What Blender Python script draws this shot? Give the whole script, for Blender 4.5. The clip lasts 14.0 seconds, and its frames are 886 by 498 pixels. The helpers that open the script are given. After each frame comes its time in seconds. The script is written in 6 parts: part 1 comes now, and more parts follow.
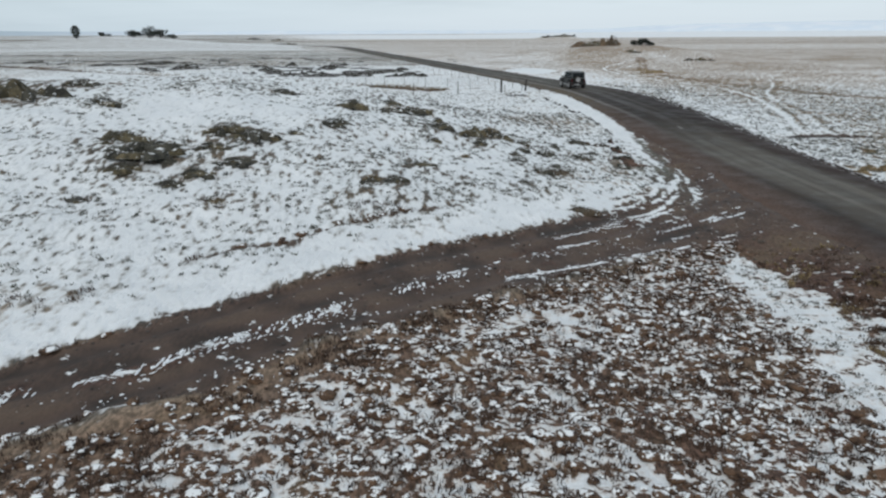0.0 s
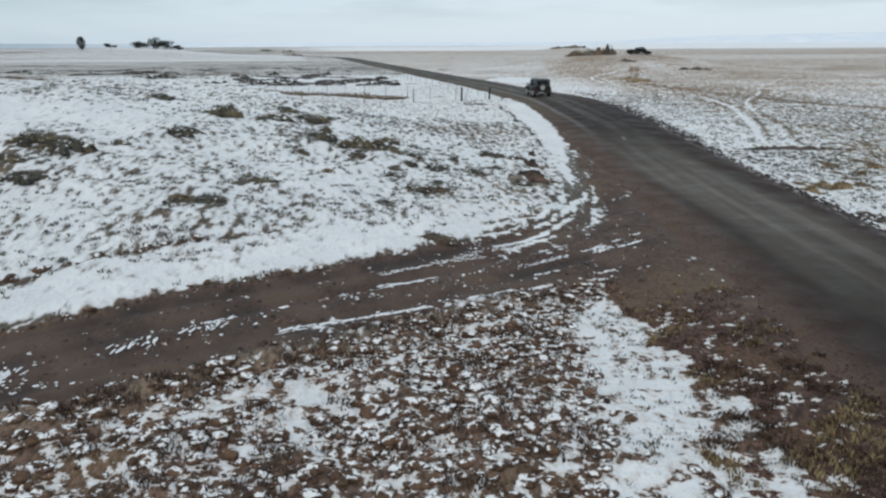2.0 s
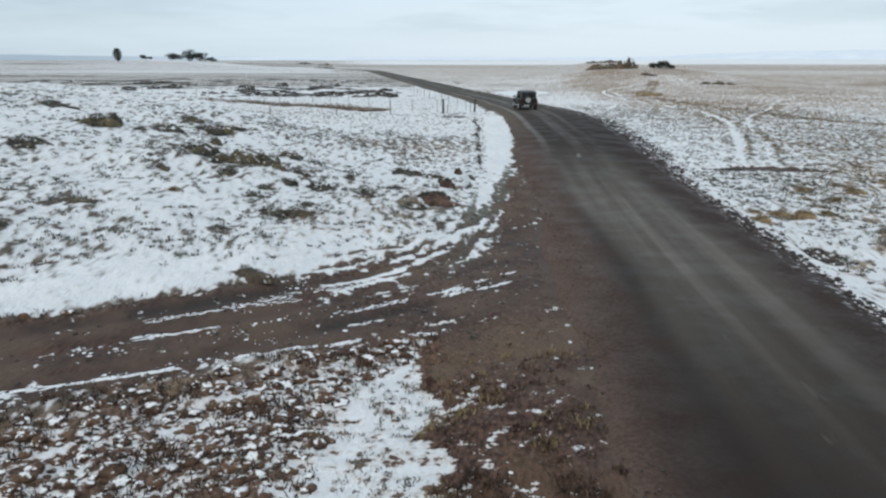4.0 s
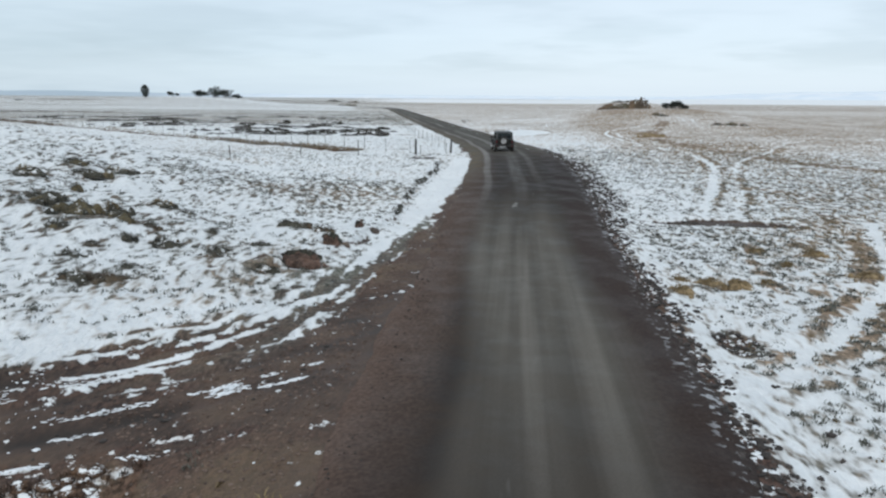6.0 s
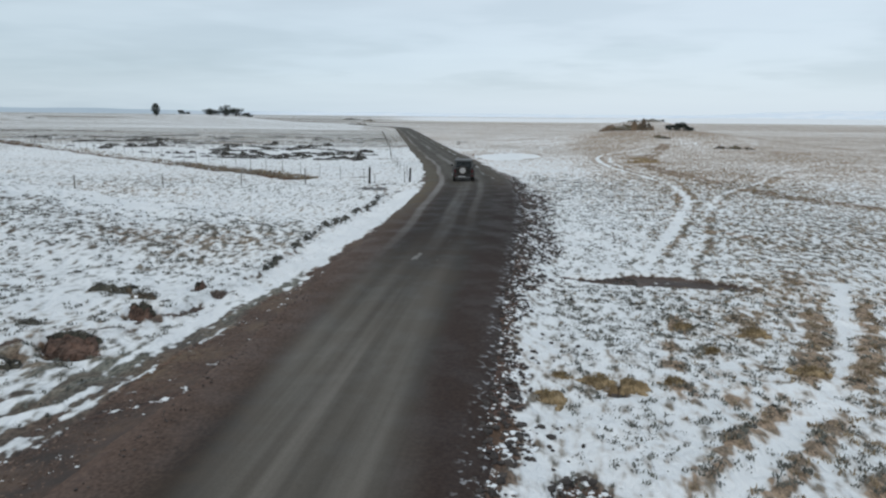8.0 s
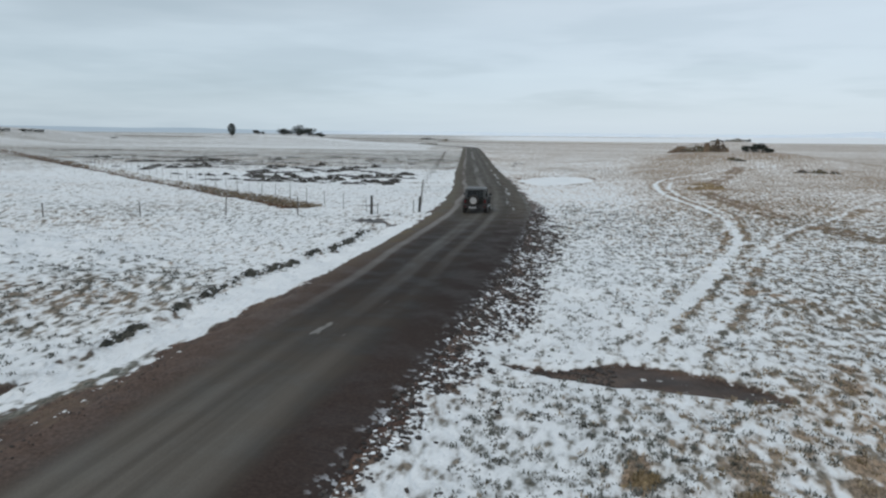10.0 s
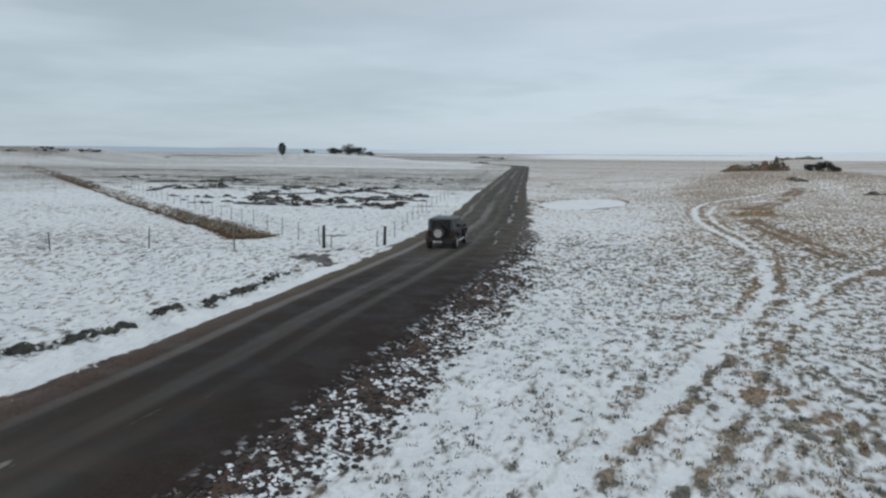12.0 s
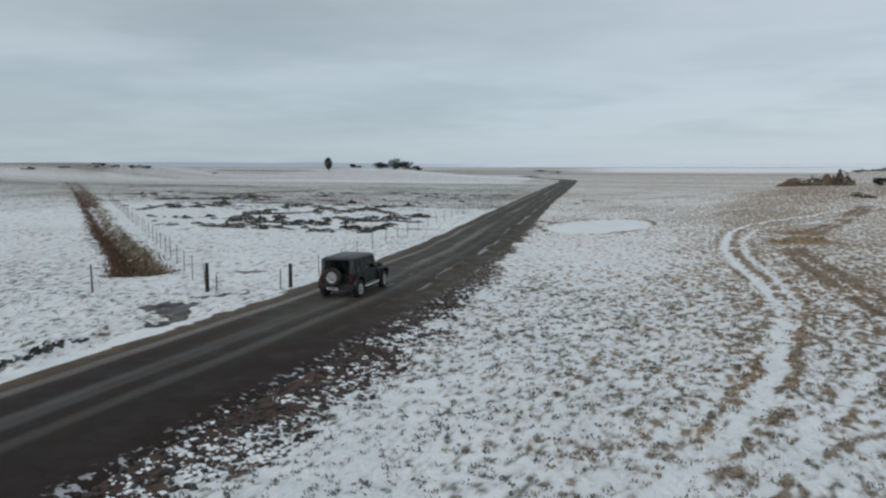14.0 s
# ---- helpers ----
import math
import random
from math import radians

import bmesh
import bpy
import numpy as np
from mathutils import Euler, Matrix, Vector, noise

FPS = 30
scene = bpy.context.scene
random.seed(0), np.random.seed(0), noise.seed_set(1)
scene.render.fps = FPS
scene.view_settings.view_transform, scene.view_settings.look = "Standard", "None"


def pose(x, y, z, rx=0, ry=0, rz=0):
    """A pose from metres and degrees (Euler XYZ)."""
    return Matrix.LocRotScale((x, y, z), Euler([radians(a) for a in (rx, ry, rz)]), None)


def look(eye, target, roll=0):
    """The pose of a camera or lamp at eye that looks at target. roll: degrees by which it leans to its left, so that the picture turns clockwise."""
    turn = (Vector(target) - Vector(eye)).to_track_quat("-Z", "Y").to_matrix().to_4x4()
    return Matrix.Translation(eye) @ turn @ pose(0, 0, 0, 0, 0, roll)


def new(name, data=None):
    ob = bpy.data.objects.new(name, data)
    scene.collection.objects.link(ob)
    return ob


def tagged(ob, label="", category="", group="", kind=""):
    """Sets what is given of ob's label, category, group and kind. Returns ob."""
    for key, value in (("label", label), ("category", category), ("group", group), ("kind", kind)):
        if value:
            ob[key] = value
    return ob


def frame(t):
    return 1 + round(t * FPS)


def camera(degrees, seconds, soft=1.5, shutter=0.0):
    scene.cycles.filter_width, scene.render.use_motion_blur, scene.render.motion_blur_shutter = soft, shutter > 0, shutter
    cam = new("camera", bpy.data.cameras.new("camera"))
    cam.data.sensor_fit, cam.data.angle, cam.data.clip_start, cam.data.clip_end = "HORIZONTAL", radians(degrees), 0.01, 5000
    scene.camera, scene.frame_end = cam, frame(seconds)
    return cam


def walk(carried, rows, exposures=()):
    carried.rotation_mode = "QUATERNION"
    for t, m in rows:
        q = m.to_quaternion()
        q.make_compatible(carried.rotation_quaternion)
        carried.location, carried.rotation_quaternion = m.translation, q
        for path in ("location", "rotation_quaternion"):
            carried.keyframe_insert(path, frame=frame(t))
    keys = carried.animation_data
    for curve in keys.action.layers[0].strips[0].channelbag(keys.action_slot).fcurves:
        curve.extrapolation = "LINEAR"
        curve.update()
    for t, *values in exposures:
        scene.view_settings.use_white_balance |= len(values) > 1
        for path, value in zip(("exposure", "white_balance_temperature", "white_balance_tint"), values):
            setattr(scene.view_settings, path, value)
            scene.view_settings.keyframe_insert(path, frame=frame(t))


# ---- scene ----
cam = camera(62.5, 14.0, soft=2.3)
METRES, EYE, TILT, LEAN, TURN = 65.0, 6.9, -8.5, -3.3, 0.0
ROWS = [
    (0.0, 0.0, 0.0, 0.0, -0.51, -7.99, 3.63),
    (0.5, 0.0237, 0.0209, -0.0012, -0.48, -7.67, 3.66),
    (1.0, 0.048, 0.0414, -0.0025, -0.27, -7.39, 3.67),
    (1.5, 0.0723, 0.0611, -0.0039, 0.22, -7.22, 3.61),
    (2.0, 0.0961, 0.0798, -0.0052, 0.81, -7.02, 3.49),
    (2.5, 0.1193, 0.0979, -0.0063, 1.63, -6.86, 3.31),
    (3.0, 0.1418, 0.1158, -0.0073, 2.41, -6.57, 3.1),
    (5.5, 0.2449, 0.2035, -0.0033, 5.93, -3.8, 2.05),
    (6.0, 0.2638, 0.2222, 0.0, 6.31, -2.85, 1.91),
    (6.5, 0.2825, 0.2426, 0.0044, 6.27, -2.11, 1.87),
    (7.0, 0.3019, 0.2655, 0.0094, 5.9, -1.7, 1.95),
    (7.5, 0.3206, 0.2906, 0.0147, 6.31, -1.54, 1.85),
    (8.0, 0.3381, 0.3182, 0.02, 7.89, -1.44, 1.52),
    (10.5, 0.4118, 0.493, 0.0456, 15.41, 0.56, 0.36),
    (11.0, 0.4247, 0.5345, 0.0511, 16.66, 0.86, 0.18),
    (11.5, 0.4372, 0.5775, 0.0566, 17.81, 1.18, 0.06),
    (12.0, 0.4497, 0.6229, 0.0625, 18.9, 1.62, -0.0),
    (12.5, 0.4622, 0.6701, 0.069, 19.97, 2.06, -0.08),
    (13.0, 0.4742, 0.7183, 0.0761, 21.1, 2.33, -0.16),
    (13.5, 0.4856, 0.7679, 0.0834, 22.38, 2.53, -0.27),
    (14.0, 0.496, 0.8186, 0.0912, 23.7, 2.67, -0.41),
]
walk(cam, [(t, pose(0, 0, EYE, TILT, LEAN, TURN) @ pose(METRES * x, METRES * y, METRES * z, 90 + pitch, roll, yaw)) for t, x, y, z, yaw, pitch, roll in ROWS],
     exposures=[(0.0, 0.00, 6640, 10), (3.0, 0.07, 6560, 10), (5.5, 0.20, 6520, 10), (8.0, 0.02, 6540, 10), (10.5, -0.08, 6550, 10), (12.0, -0.17, 6550, 10), (14.0, -0.30, 6600, 10)])

# ---- sky and light ----
SUN_TURN, SUN_HIGH = radians(200), radians(38)
world = bpy.data.worlds.new("overcast_sky")
scene.world = world
world.use_nodes = True


class Nodes:
    """A short hand for node trees."""

    def __init__(self, tree):
        self.tree = tree
        tree.nodes.clear()

    def add(self, kind, values=None, **settings):
        node = self.tree.nodes.new(kind)
        for key, value in settings.items():
            setattr(node, key, value)
        for key, value in (values or {}).items():
            if isinstance(value, bpy.types.NodeSocket):
                self.tree.links.new(value, node.inputs[key])
            else:
                node.inputs[key].default_value = value
        return node

    def math(self, op, a, b=0.0, c=0.0, clamp=False):
        return self.add("ShaderNodeMath", {0: a, 1: b, 2: c}, operation=op, use_clamp=clamp).outputs[0]

    def ramp(self, value, low, high, a=0.0, b=1.0):
        return self.add("ShaderNodeMapRange", {0: value, 1: low, 2: high, 3: a, 4: b}, interpolation_type="SMOOTHSTEP").outputs[0]

    def mix(self, factor, a, b, blend="MIX"):
        node = self.add("ShaderNodeMix", data_type="RGBA", blend_type=blend)
        for key, value in ((0, factor), (6, a), (7, b)):
            if isinstance(value, bpy.types.NodeSocket):
                self.tree.links.new(value, node.inputs[key])
            else:
                node.inputs[key].default_value = value if key == 0 else (*value, 1.0)
        return node.outputs[2]

    def noise(self, vector, scale, detail=3.0, rough=0.55, stretch=None):
        if stretch:
            vector = self.add("ShaderNodeMapping", {0: vector, 3: stretch}).outputs[0]
        return self.add("ShaderNodeTexNoise", {"Vector": vector, "Scale": scale, "Detail": detail, "Roughness": rough}).outputs["Fac"]


sky = Nodes(world.node_tree)
blue = sky.add("ShaderNodeTexSky", sky_type="NISHITA", sun_disc=False, sun_elevation=SUN_HIGH, sun_rotation=SUN_TURN).outputs[0]
way = sky.add("ShaderNodeTexCoord").outputs["Generated"]
apart = sky.add("ShaderNodeSeparateXYZ", {0: way})
height = sky.math("MAXIMUM", apart.outputs[2], 0.0)
flat = sky.math("DIVIDE", 1.0, sky.math("ADD", height, 0.09))
deck = sky.add("ShaderNodeCombineXYZ", {0: sky.math("MULTIPLY", apart.outputs[0], flat), 1: sky.math("MULTIPLY", apart.outputs[1], flat), 2: 0.0}).outputs[0]
cloud = sky.noise(deck, 0.50, 4.0, 0.5)
wisps = sky.noise(deck, 1.3, 3.0, 0.5)
cover = sky.ramp(sky.math("ADD", sky.math("MULTIPLY", cloud, 0.7), sky.math("MULTIPLY", wisps, 0.3)), 0.32, 0.66)
cloud_tone = sky.mix(cover, (0.430, 0.515, 0.575), (0.60, 0.690, 0.755))
glow = sky.ramp(height, 0.05, 0.24, 1.0, 0.0)
cloud_tone = sky.mix(sky.math("MULTIPLY", glow, sky.ramp(apart.outputs[0], -0.70, -0.15, 0.45, 0.78)), cloud_tone, (0.57, 0.725, 0.86))
cloud_tone = sky.mix(sky.ramp(apart.outputs[0], -0.68, 0.15, 0.0, 0.68), cloud_tone, (0.72, 0.82, 0.92))
low_streak = sky.math("MULTIPLY", sky.ramp(height, 0.02, 0.06), sky.ramp(height, 0.10, 0.17, 1.0, 0.0))
low_streak = sky.math("MULTIPLY", low_streak, sky.ramp(cloud, 0.46, 0.60, 0.0, 0.36))
cloud_tone = sky.mix(low_streak, cloud_tone, (0.39, 0.49, 0.57))
streaks = sky.noise(way, 1.0, 4.0, 0.55, stretch=(2.6, 2.6, 20.0))
near_horizon = sky.math("MULTIPLY", sky.ramp(height, 0.015, 0.05), sky.ramp(height, 0.12, 0.24, 1.0, 0.0))
cloud_tone = sky.mix(sky.math("MULTIPLY", near_horizon, sky.ramp(streaks, 0.48, 0.66, 0.0, 0.28)), cloud_tone, (0.72, 0.85, 0.95))
cloud_tone = sky.mix(sky.math("MULTIPLY", near_horizon, sky.ramp(streaks, 0.34, 0.48, 0.22, 0.0)), cloud_tone, (0.39, 0.50, 0.58))
blue_part = sky.add("ShaderNodeVectorMath", {0: blue, 3: 0.10}, operation="SCALE").outputs[0]
mixed = sky.mix(0.86, blue_part, cloud_tone)
shine = sky.add("ShaderNodeBackground", {0: mixed, 1: 1.02})
sky.add("ShaderNodeOutputWorld", {0: shine.outputs[0]})

sun = new("sun", bpy.data.lights.new("sun", "SUN"))
sun.data.energy, sun.data.angle, sun.data.color = 0.8, radians(25), (1.0, 0.96, 0.9)
sun.matrix_world = look((0, 0, 0), (-math.sin(SUN_TURN) * math.cos(SUN_HIGH), -math.cos(SUN_TURN) * math.cos(SUN_HIGH), -math.sin(SUN_HIGH)))


# ---- lie of the land ----
RNG = np.random.default_rng(7)
TABLE = RNG.random((256, 256))


def value_noise(x, y, size):
    """Smooth noise from 0 to 1 with lumps of about that size in metres."""
    u, v = np.asarray(x) / size, np.asarray(y) / size
    i, j = np.floor(u).astype(int), np.floor(v).astype(int)
    a, b = u - i, v - j
    a, b = a * a * (3 - 2 * a), b * b * (3 - 2 * b)
    p, q, r, s = TABLE[i % 256, j % 256], TABLE[(i + 1) % 256, j % 256], TABLE[i % 256, (j + 1) % 256], TABLE[(i + 1) % 256, (j + 1) % 256]
    return (p * (1 - a) + q * a) * (1 - b) + (r * (1 - a) + s * a) * b


def fractal(x, y, size, octaves=4, gain=0.5):
    total, weight, amount = 0.0, 0.0, 1.0
    for k in range(octaves):
        total = total + amount * value_noise(x * 0.8 + y * 0.6 + 37.7 * k, y * 0.8 - x * 0.6 + 19.1 * k, size / 2 ** k)
        weight += amount
        amount *= gain
    return total / weight


def ease(v, low, high):
    s = np.clip((np.asarray(v) - low) / (high - low), 0, 1)
    return s * s * (3 - 2 * s)


def line_of(points, step=0.5, soft=3.0):
    """A smooth line through a few places."""
    points = np.array(points, float)
    along = np.r_[0, np.cumsum(np.hypot(*np.diff(points, axis=0).T))]
    s = np.arange(0, along[-1], step)
    line = np.c_[np.interp(s, along, points[:, 0]), np.interp(s, along, points[:, 1])]
    n = int(soft / step)
    if n > 1:
        ends = np.r_[np.repeat(line[:1], n, 0) + (line[0] - line[1]) * np.arange(n, 0, -1)[:, None], line, np.repeat(line[-1:], n, 0) + (line[-1] - line[-2]) * np.arange(1, n + 1)[:, None]]
        kernel = np.ones(2 * n + 1) / (2 * n + 1)
        line = np.c_[np.convolve(ends[:, 0], kernel, "valid"), np.convolve(ends[:, 1], kernel, "valid")]
    return line


def beside(x, y, line, reach):
    """Distance from a line (positive to its right) and how far along it, for places within reach; others get reach."""
    off, far = np.full(x.shape, float(reach)), np.zeros(x.shape)
    low, high = line.min(0) - reach, line.max(0) + reach
    pick = np.flatnonzero((x > low[0]) & (x < high[0]) & (y > low[1]) & (y < high[1]))
    way = np.gradient(line, axis=0)
    way /= np.hypot(way[:, 0], way[:, 1])[:, None]
    step = np.hypot(*(line[1] - line[0]))
    for k in range(0, len(pick), 4000):
        p = pick[k:k + 4000]
        dx, dy = x[p][:, None] - line[:, 0], y[p][:, None] - line[:, 1]
        d2 = dx * dx + dy * dy
        n = d2.argmin(1)
        r = np.arange(len(p))
        side = np.where(dx[r, n] * way[n, 1] - dy[r, n] * way[n, 0] >= 0, 1.0, -1.0)
        d = np.sqrt(d2[r, n])
        near = d < reach
        off[p[near]], far[p[near]] = (side * d)[near], n[near] * step
    return off, far


ROAD_Y = np.arange(-60.0, 1500.0, 0.5)
ROAD_X = np.interp(ROAD_Y, [-60, 15, 30, 45, 60, 70, 78, 85, 95, 105, 120, 133, 145, 200, 250, 340, 366, 384, 411, 445, 560, 800, 1500],
                   [18.2, 17.8, 17.6, 17.5, 17.6, 17.2, 16.6, 15.8, 13.9, 12.0, 8.8, 5.9, 3.3, -8.3, -18.9, -37.9, -44.5, -53, -72, -97, -182, -365, -900])
ROAD_X = np.convolve(np.r_[np.full(12, ROAD_X[0]), ROAD_X, np.full(12, ROAD_X[-1])], np.ones(25) / 25, "valid")
ROAD_SLANT = np.sqrt(1 + np.gradient(ROAD_X, ROAD_Y) ** 2)


def road_off(x, y):
    """Metres to the right of the road's middle."""
    return (x - np.interp(y, ROAD_Y, ROAD_X)) / np.interp(y, ROAD_Y, ROAD_SLANT)


def swell(x, y):
    """The large form of the land: a plain that rises a little, with a broad knoll."""
    base = -0.5 + 1.25 * ease(y, 18, 78)
    dip = 0.42 * np.exp(-((x - 6) / 9) ** 2 - ((y - 22.5) / 6) ** 2)
    sx, sy = np.where(x < -22.6, 30.0, 26.16), np.where(y < 47.6, 24.55, 12.22)
    knoll = 4.71 * np.exp(-np.abs((x + 22.6) / sx) ** 3.17 - np.abs((y - 47.6) / sy) ** 3.17)
    return base - dip + knoll * (1 - 0.12 * ease(y, 37, 48))


def road_height(y):
    return -0.5 + 1.25 * ease(y, 18, 78) + 0.42 - 0.12 * ease(y, 60, 110)


TRACK = line_of([(-30, 2), (-16, 8.6), (-8.8, 13.4), (-5.9, 15.6), (-2.2, 19.2), (2.0, 22.3), (6.0, 25.1), (9.6, 27.8), (13, 30.5), (16, 34)])
SNOW_STRIPS = [(line_of(p, 0.25, 0.5), w, a) for p, w, a in (
    ([(-12.0, 11.0), (-9.6, 13.0), (-8.3, 14.1), (-7.1, 14.5), (-6.3, 14.9), (-5.5, 15.8), (-4.6, 16.5), (-3.7, 17.1), (-3.0, 17.8), (-1.9, 18.7), (-1.2, 19.3), (0.9, 21.3)], 0.24, 0.75),
    ([(0.6, 21.3), (1.9, 22.3), (2.5, 22.9), (3.8, 23.8), (4.7, 24.4), (6.0, 25.1)], 0.15, 1.0), ([(2.3, 21.2), (3.5, 21.9), (5.1, 22.8), (6.6, 23.5), (7.8, 24.1), (9.1, 24.9)], 0.15, 1.1),
    ([(1.5, 21.2), (3.4, 22.4), (5.0, 23.3), (6.4, 24.0)], 0.10, 0.8))]
MUD_LINES = [line_of(p, 0.25, 0.5) for p in (
    [(6.4, 28.0), (8.4, 29.6), (9.7, 30.8), (10.44, 31.6), (10.64, 32.4), (10.97, 33.3), (11.32, 34.1), (11.8, 35.0), (12.2, 36.3), (12.4, 38.0), (12.45, 40.9), (12.6, 43.2)],
    [(8.2, 28.6), (9.8, 30.2), (10.81, 31.6), (11.25, 32.25), (11.7, 33.0), (12.05, 34.1), (12.27, 35.0), (12.45, 36.8), (12.7, 39.4), (13.1, 42.5)],
    [(6.8, 29.2), (8.3, 30.1), (9.53, 31.2), (9.8, 32.1), (10.4, 33.5), (11.0, 34.7), (11.7, 36.3)], [(9.4, 32.6), (9.9, 33.5)],
    [(8.6, 28.0), (10.2, 29.7), (11.3, 31.4), (11.9, 32.7), (12.3, 33.9)], [(-8.0, 20.2), (-4.6, 22.6), (-1.6, 25.0), (1.0, 27.0)])]
# where the wheels have smeared snow and mud into long streaks at the mouth of the track
SMEAR = line_of([(6.6, 26.6), (8.0, 27.6), (9.5, 28.9), (10.6, 30.4), (11.3, 32.0), (11.75, 34.0), (12.1, 37.0), (12.5, 41.0), (12.9, 45.4), (13.2, 50.0)], 0.25, 0.5)
# wheel marks over the grass east of the road: snowy ruts, and beside them straw ridges that also paint the ruts' shadow
RUT_MAIN = line_of([(26.3, 50.6), (27.1, 54.0), (28.7, 58.8), (29.8, 62.7), (31.0, 67.8), (31.5, 69.7), (32.1, 72.0), (32.7, 74.9), (33.05, 78.3), (33.2, 81.4), (33.3, 84.3), (33.1, 88.8), (32.5, 94.9), (31.1, 101.7), (30.3, 107.5),
                    (29.8, 115.7), (29.9, 125.5), (31.0, 134.0), (34.3, 141.3), (40.0, 152.0), (52.0, 161.0)], soft=1.5)
RUT_TWIN = line_of([(33.0, 80.5), (33.7, 84.6), (33.9, 90.4), (33.2, 97.3), (32.2, 102.8), (31.5, 108.6), (31.1, 118.3), (32.1, 129.5), (35.2, 136.5), (41.0, 147.5)], soft=1.5)
RUT_LEFT = line_of([(25.2, 51.0), (26.9, 57.0), (28.4, 63.0), (30.1, 69.0), (31.1, 72.4), (31.8, 76.0), (32.4, 79.4), (33.0, 82.0)], soft=1.5)
RUT_FAINT = line_of([(27.7, 50.4), (28.4, 52.6), (29.5, 55.7), (30.2, 58.3), (31.2, 63.2), (33.2, 70.4), (35.7, 78.4), (40.8, 87.7), (47.2, 102.7), (56, 118)], soft=1.5)
RUT_SOUTH = line_of([(20.9, 27.6), (22.9, 30.2), (24.5, 32.1), (25.9, 33.7), (27.2, 35.6), (28.6, 37.5), (29.8, 39.5), (31.0, 42.1), (32.3, 45.6), (33.6, 50.0)], soft=1.0)
RUT_CUT = line_of([(20.6, 28.0), (21.7, 28.9), (23.2, 30.1), (25.3, 31.7), (27.5, 33.2), (30.5, 35.2), (34.0, 37.6)], soft=1.0)
RUT_SIDE = line_of([(32.2, 68.0), (33.0, 70.0), (34.9, 73.3), (37.2, 77.3), (42.0, 84.5), (48, 92)], soft=1.5)
STRAW_ROWS = [line_of([(21.3, 28.6), (23.1, 31.2), (24.8, 33.5), (26.1, 35.2), (27.5, 37.2), (28.9, 39.2), (30.2, 42.2), (31.2, 45.4)], soft=1.0),
              line_of([(23.6, 30.2), (25.4, 32.5), (26.8, 34.2), (28.2, 36.1), (29.6, 38.2), (30.9, 40.7), (32.1, 43.5), (33.3, 47.0)], soft=1.0),
              line_of([(25.6, 31.5), (27.6, 33.0), (28.9, 34.2), (30.6, 35.8), (32.4, 38.4), (33.6, 41.0)], soft=1.0)]
# patches of matted straw, each a place with its reach along x and y
STRAW_SPOTS = [(28.6, 44.2, 0.45, 0.95), (26.5, 44.0, 0.35, 0.9), (25.9, 41.6, 0.3, 0.8), (25.8, 40.2, 0.3, 0.7), (29.6, 40.8, 0.4, 1.0), (26.9, 38.0, 0.35, 0.4), (25.8, 38.4, 0.3, 0.45), (31.9, 74.9, 0.30, 1.6), (32.2, 77.2, 0.26, 1.5),
               (31.3, 60.5, 0.5, 0.55), (32.1, 60.0, 0.45, 0.4), (32.6, 59.2, 0.35, 0.4), (31.1, 62.3, 0.28, 0.9), (30.7, 60.6, 0.3, 0.6), (32.2, 65.9, 0.25, 0.8), (31.4, 70.4, 0.28, 1.0), (32.3, 51.2, 0.35, 0.6), (32.0, 49.8, 0.4, 0.5)]
RUT_BROWN = line_of([(46.0, 70.0), (40.8, 77.0), (38.9, 82.0), (37.8, 87.0), (37.1, 90.5), (36.2, 97.4), (35.2, 106.0), (34.5, 112.0), (35.3, 122.0), (38.7, 135.8), (44, 156)])
DITCH = line_of([(1.7, 83.0), (-8, 91.0), (-18.6, 99.2), (-52, 126.5), (-110, 174), (-218, 260)], soft=4)
# on the heath: where snow lies thicker, and where it is gone (place, reach)
HEATH_SNOW = [(1.7, 17.8, 1.54), (3.0, 18.4, 1.37), (6.5, 21.4, 1.06), (2.4, 11.9, 1.03), (3.2, 11.7, 0.72), (0.9, 10.7, 1.06), (1.8, 10.6, 0.79), (-1.7, 13.8, 0.86), (-2.1, 11.8, 0.73), (-0.1, 13.2, 0.82), (-3.5, 10.8, 0.8), (1.9, 14.0, 0.52), (6.4, 16.3, 0.81)]
HEATH_BARE = [(4.1, 15.1, 1.12), (5.8, 14.5, 1.43), (4.2, 13.3, 0.99), (1.3, 14.0, 0.69), (-0.9, 15.7, 0.78), (5.0, 12.2, 0.91), (-4.7, 13.3, 0.66), (6.2, 12.6, 0.78), (-5.9, 10.9, 0.81)]
# turf and earth that stand out of the snow: place, length, height
KNOLL_TURF = [(-20.2, 36.2, 2.9, 1.1), (-18.2, 39.4, 1.7, 0.45), (-15.5, 35.5, 1.4, 0.4), (-8.6, 43.7, 1.9, 0.4), (-4.2, 39.5, 1.3, 0.55), (-4.6, 35.1, 1.5, 0.45),
              (-2.4, 44.8, 1.0, 0.25), (-1.2, 43.6, 1.5, 0.3), (-12.6, 30.2, 2.0, 0.5), (-11.2, 28.9, 2.4, 0.45), (-8.8, 32.0, 1.6, 0.45), (-7.6, 31.6, 1.8, 0.4),
              (-9.0, 30.1, 1.1, 0.25), (-7.6, 28.9, 1.4, 0.2), (-11.6, 27.5, 1.3, 0.2), (-9.5, 26.4, 0.9, 0.3), (-8.9, 27.4, 1.1, 0.25), (-10.2, 28.1, 0.7, 0.25)]
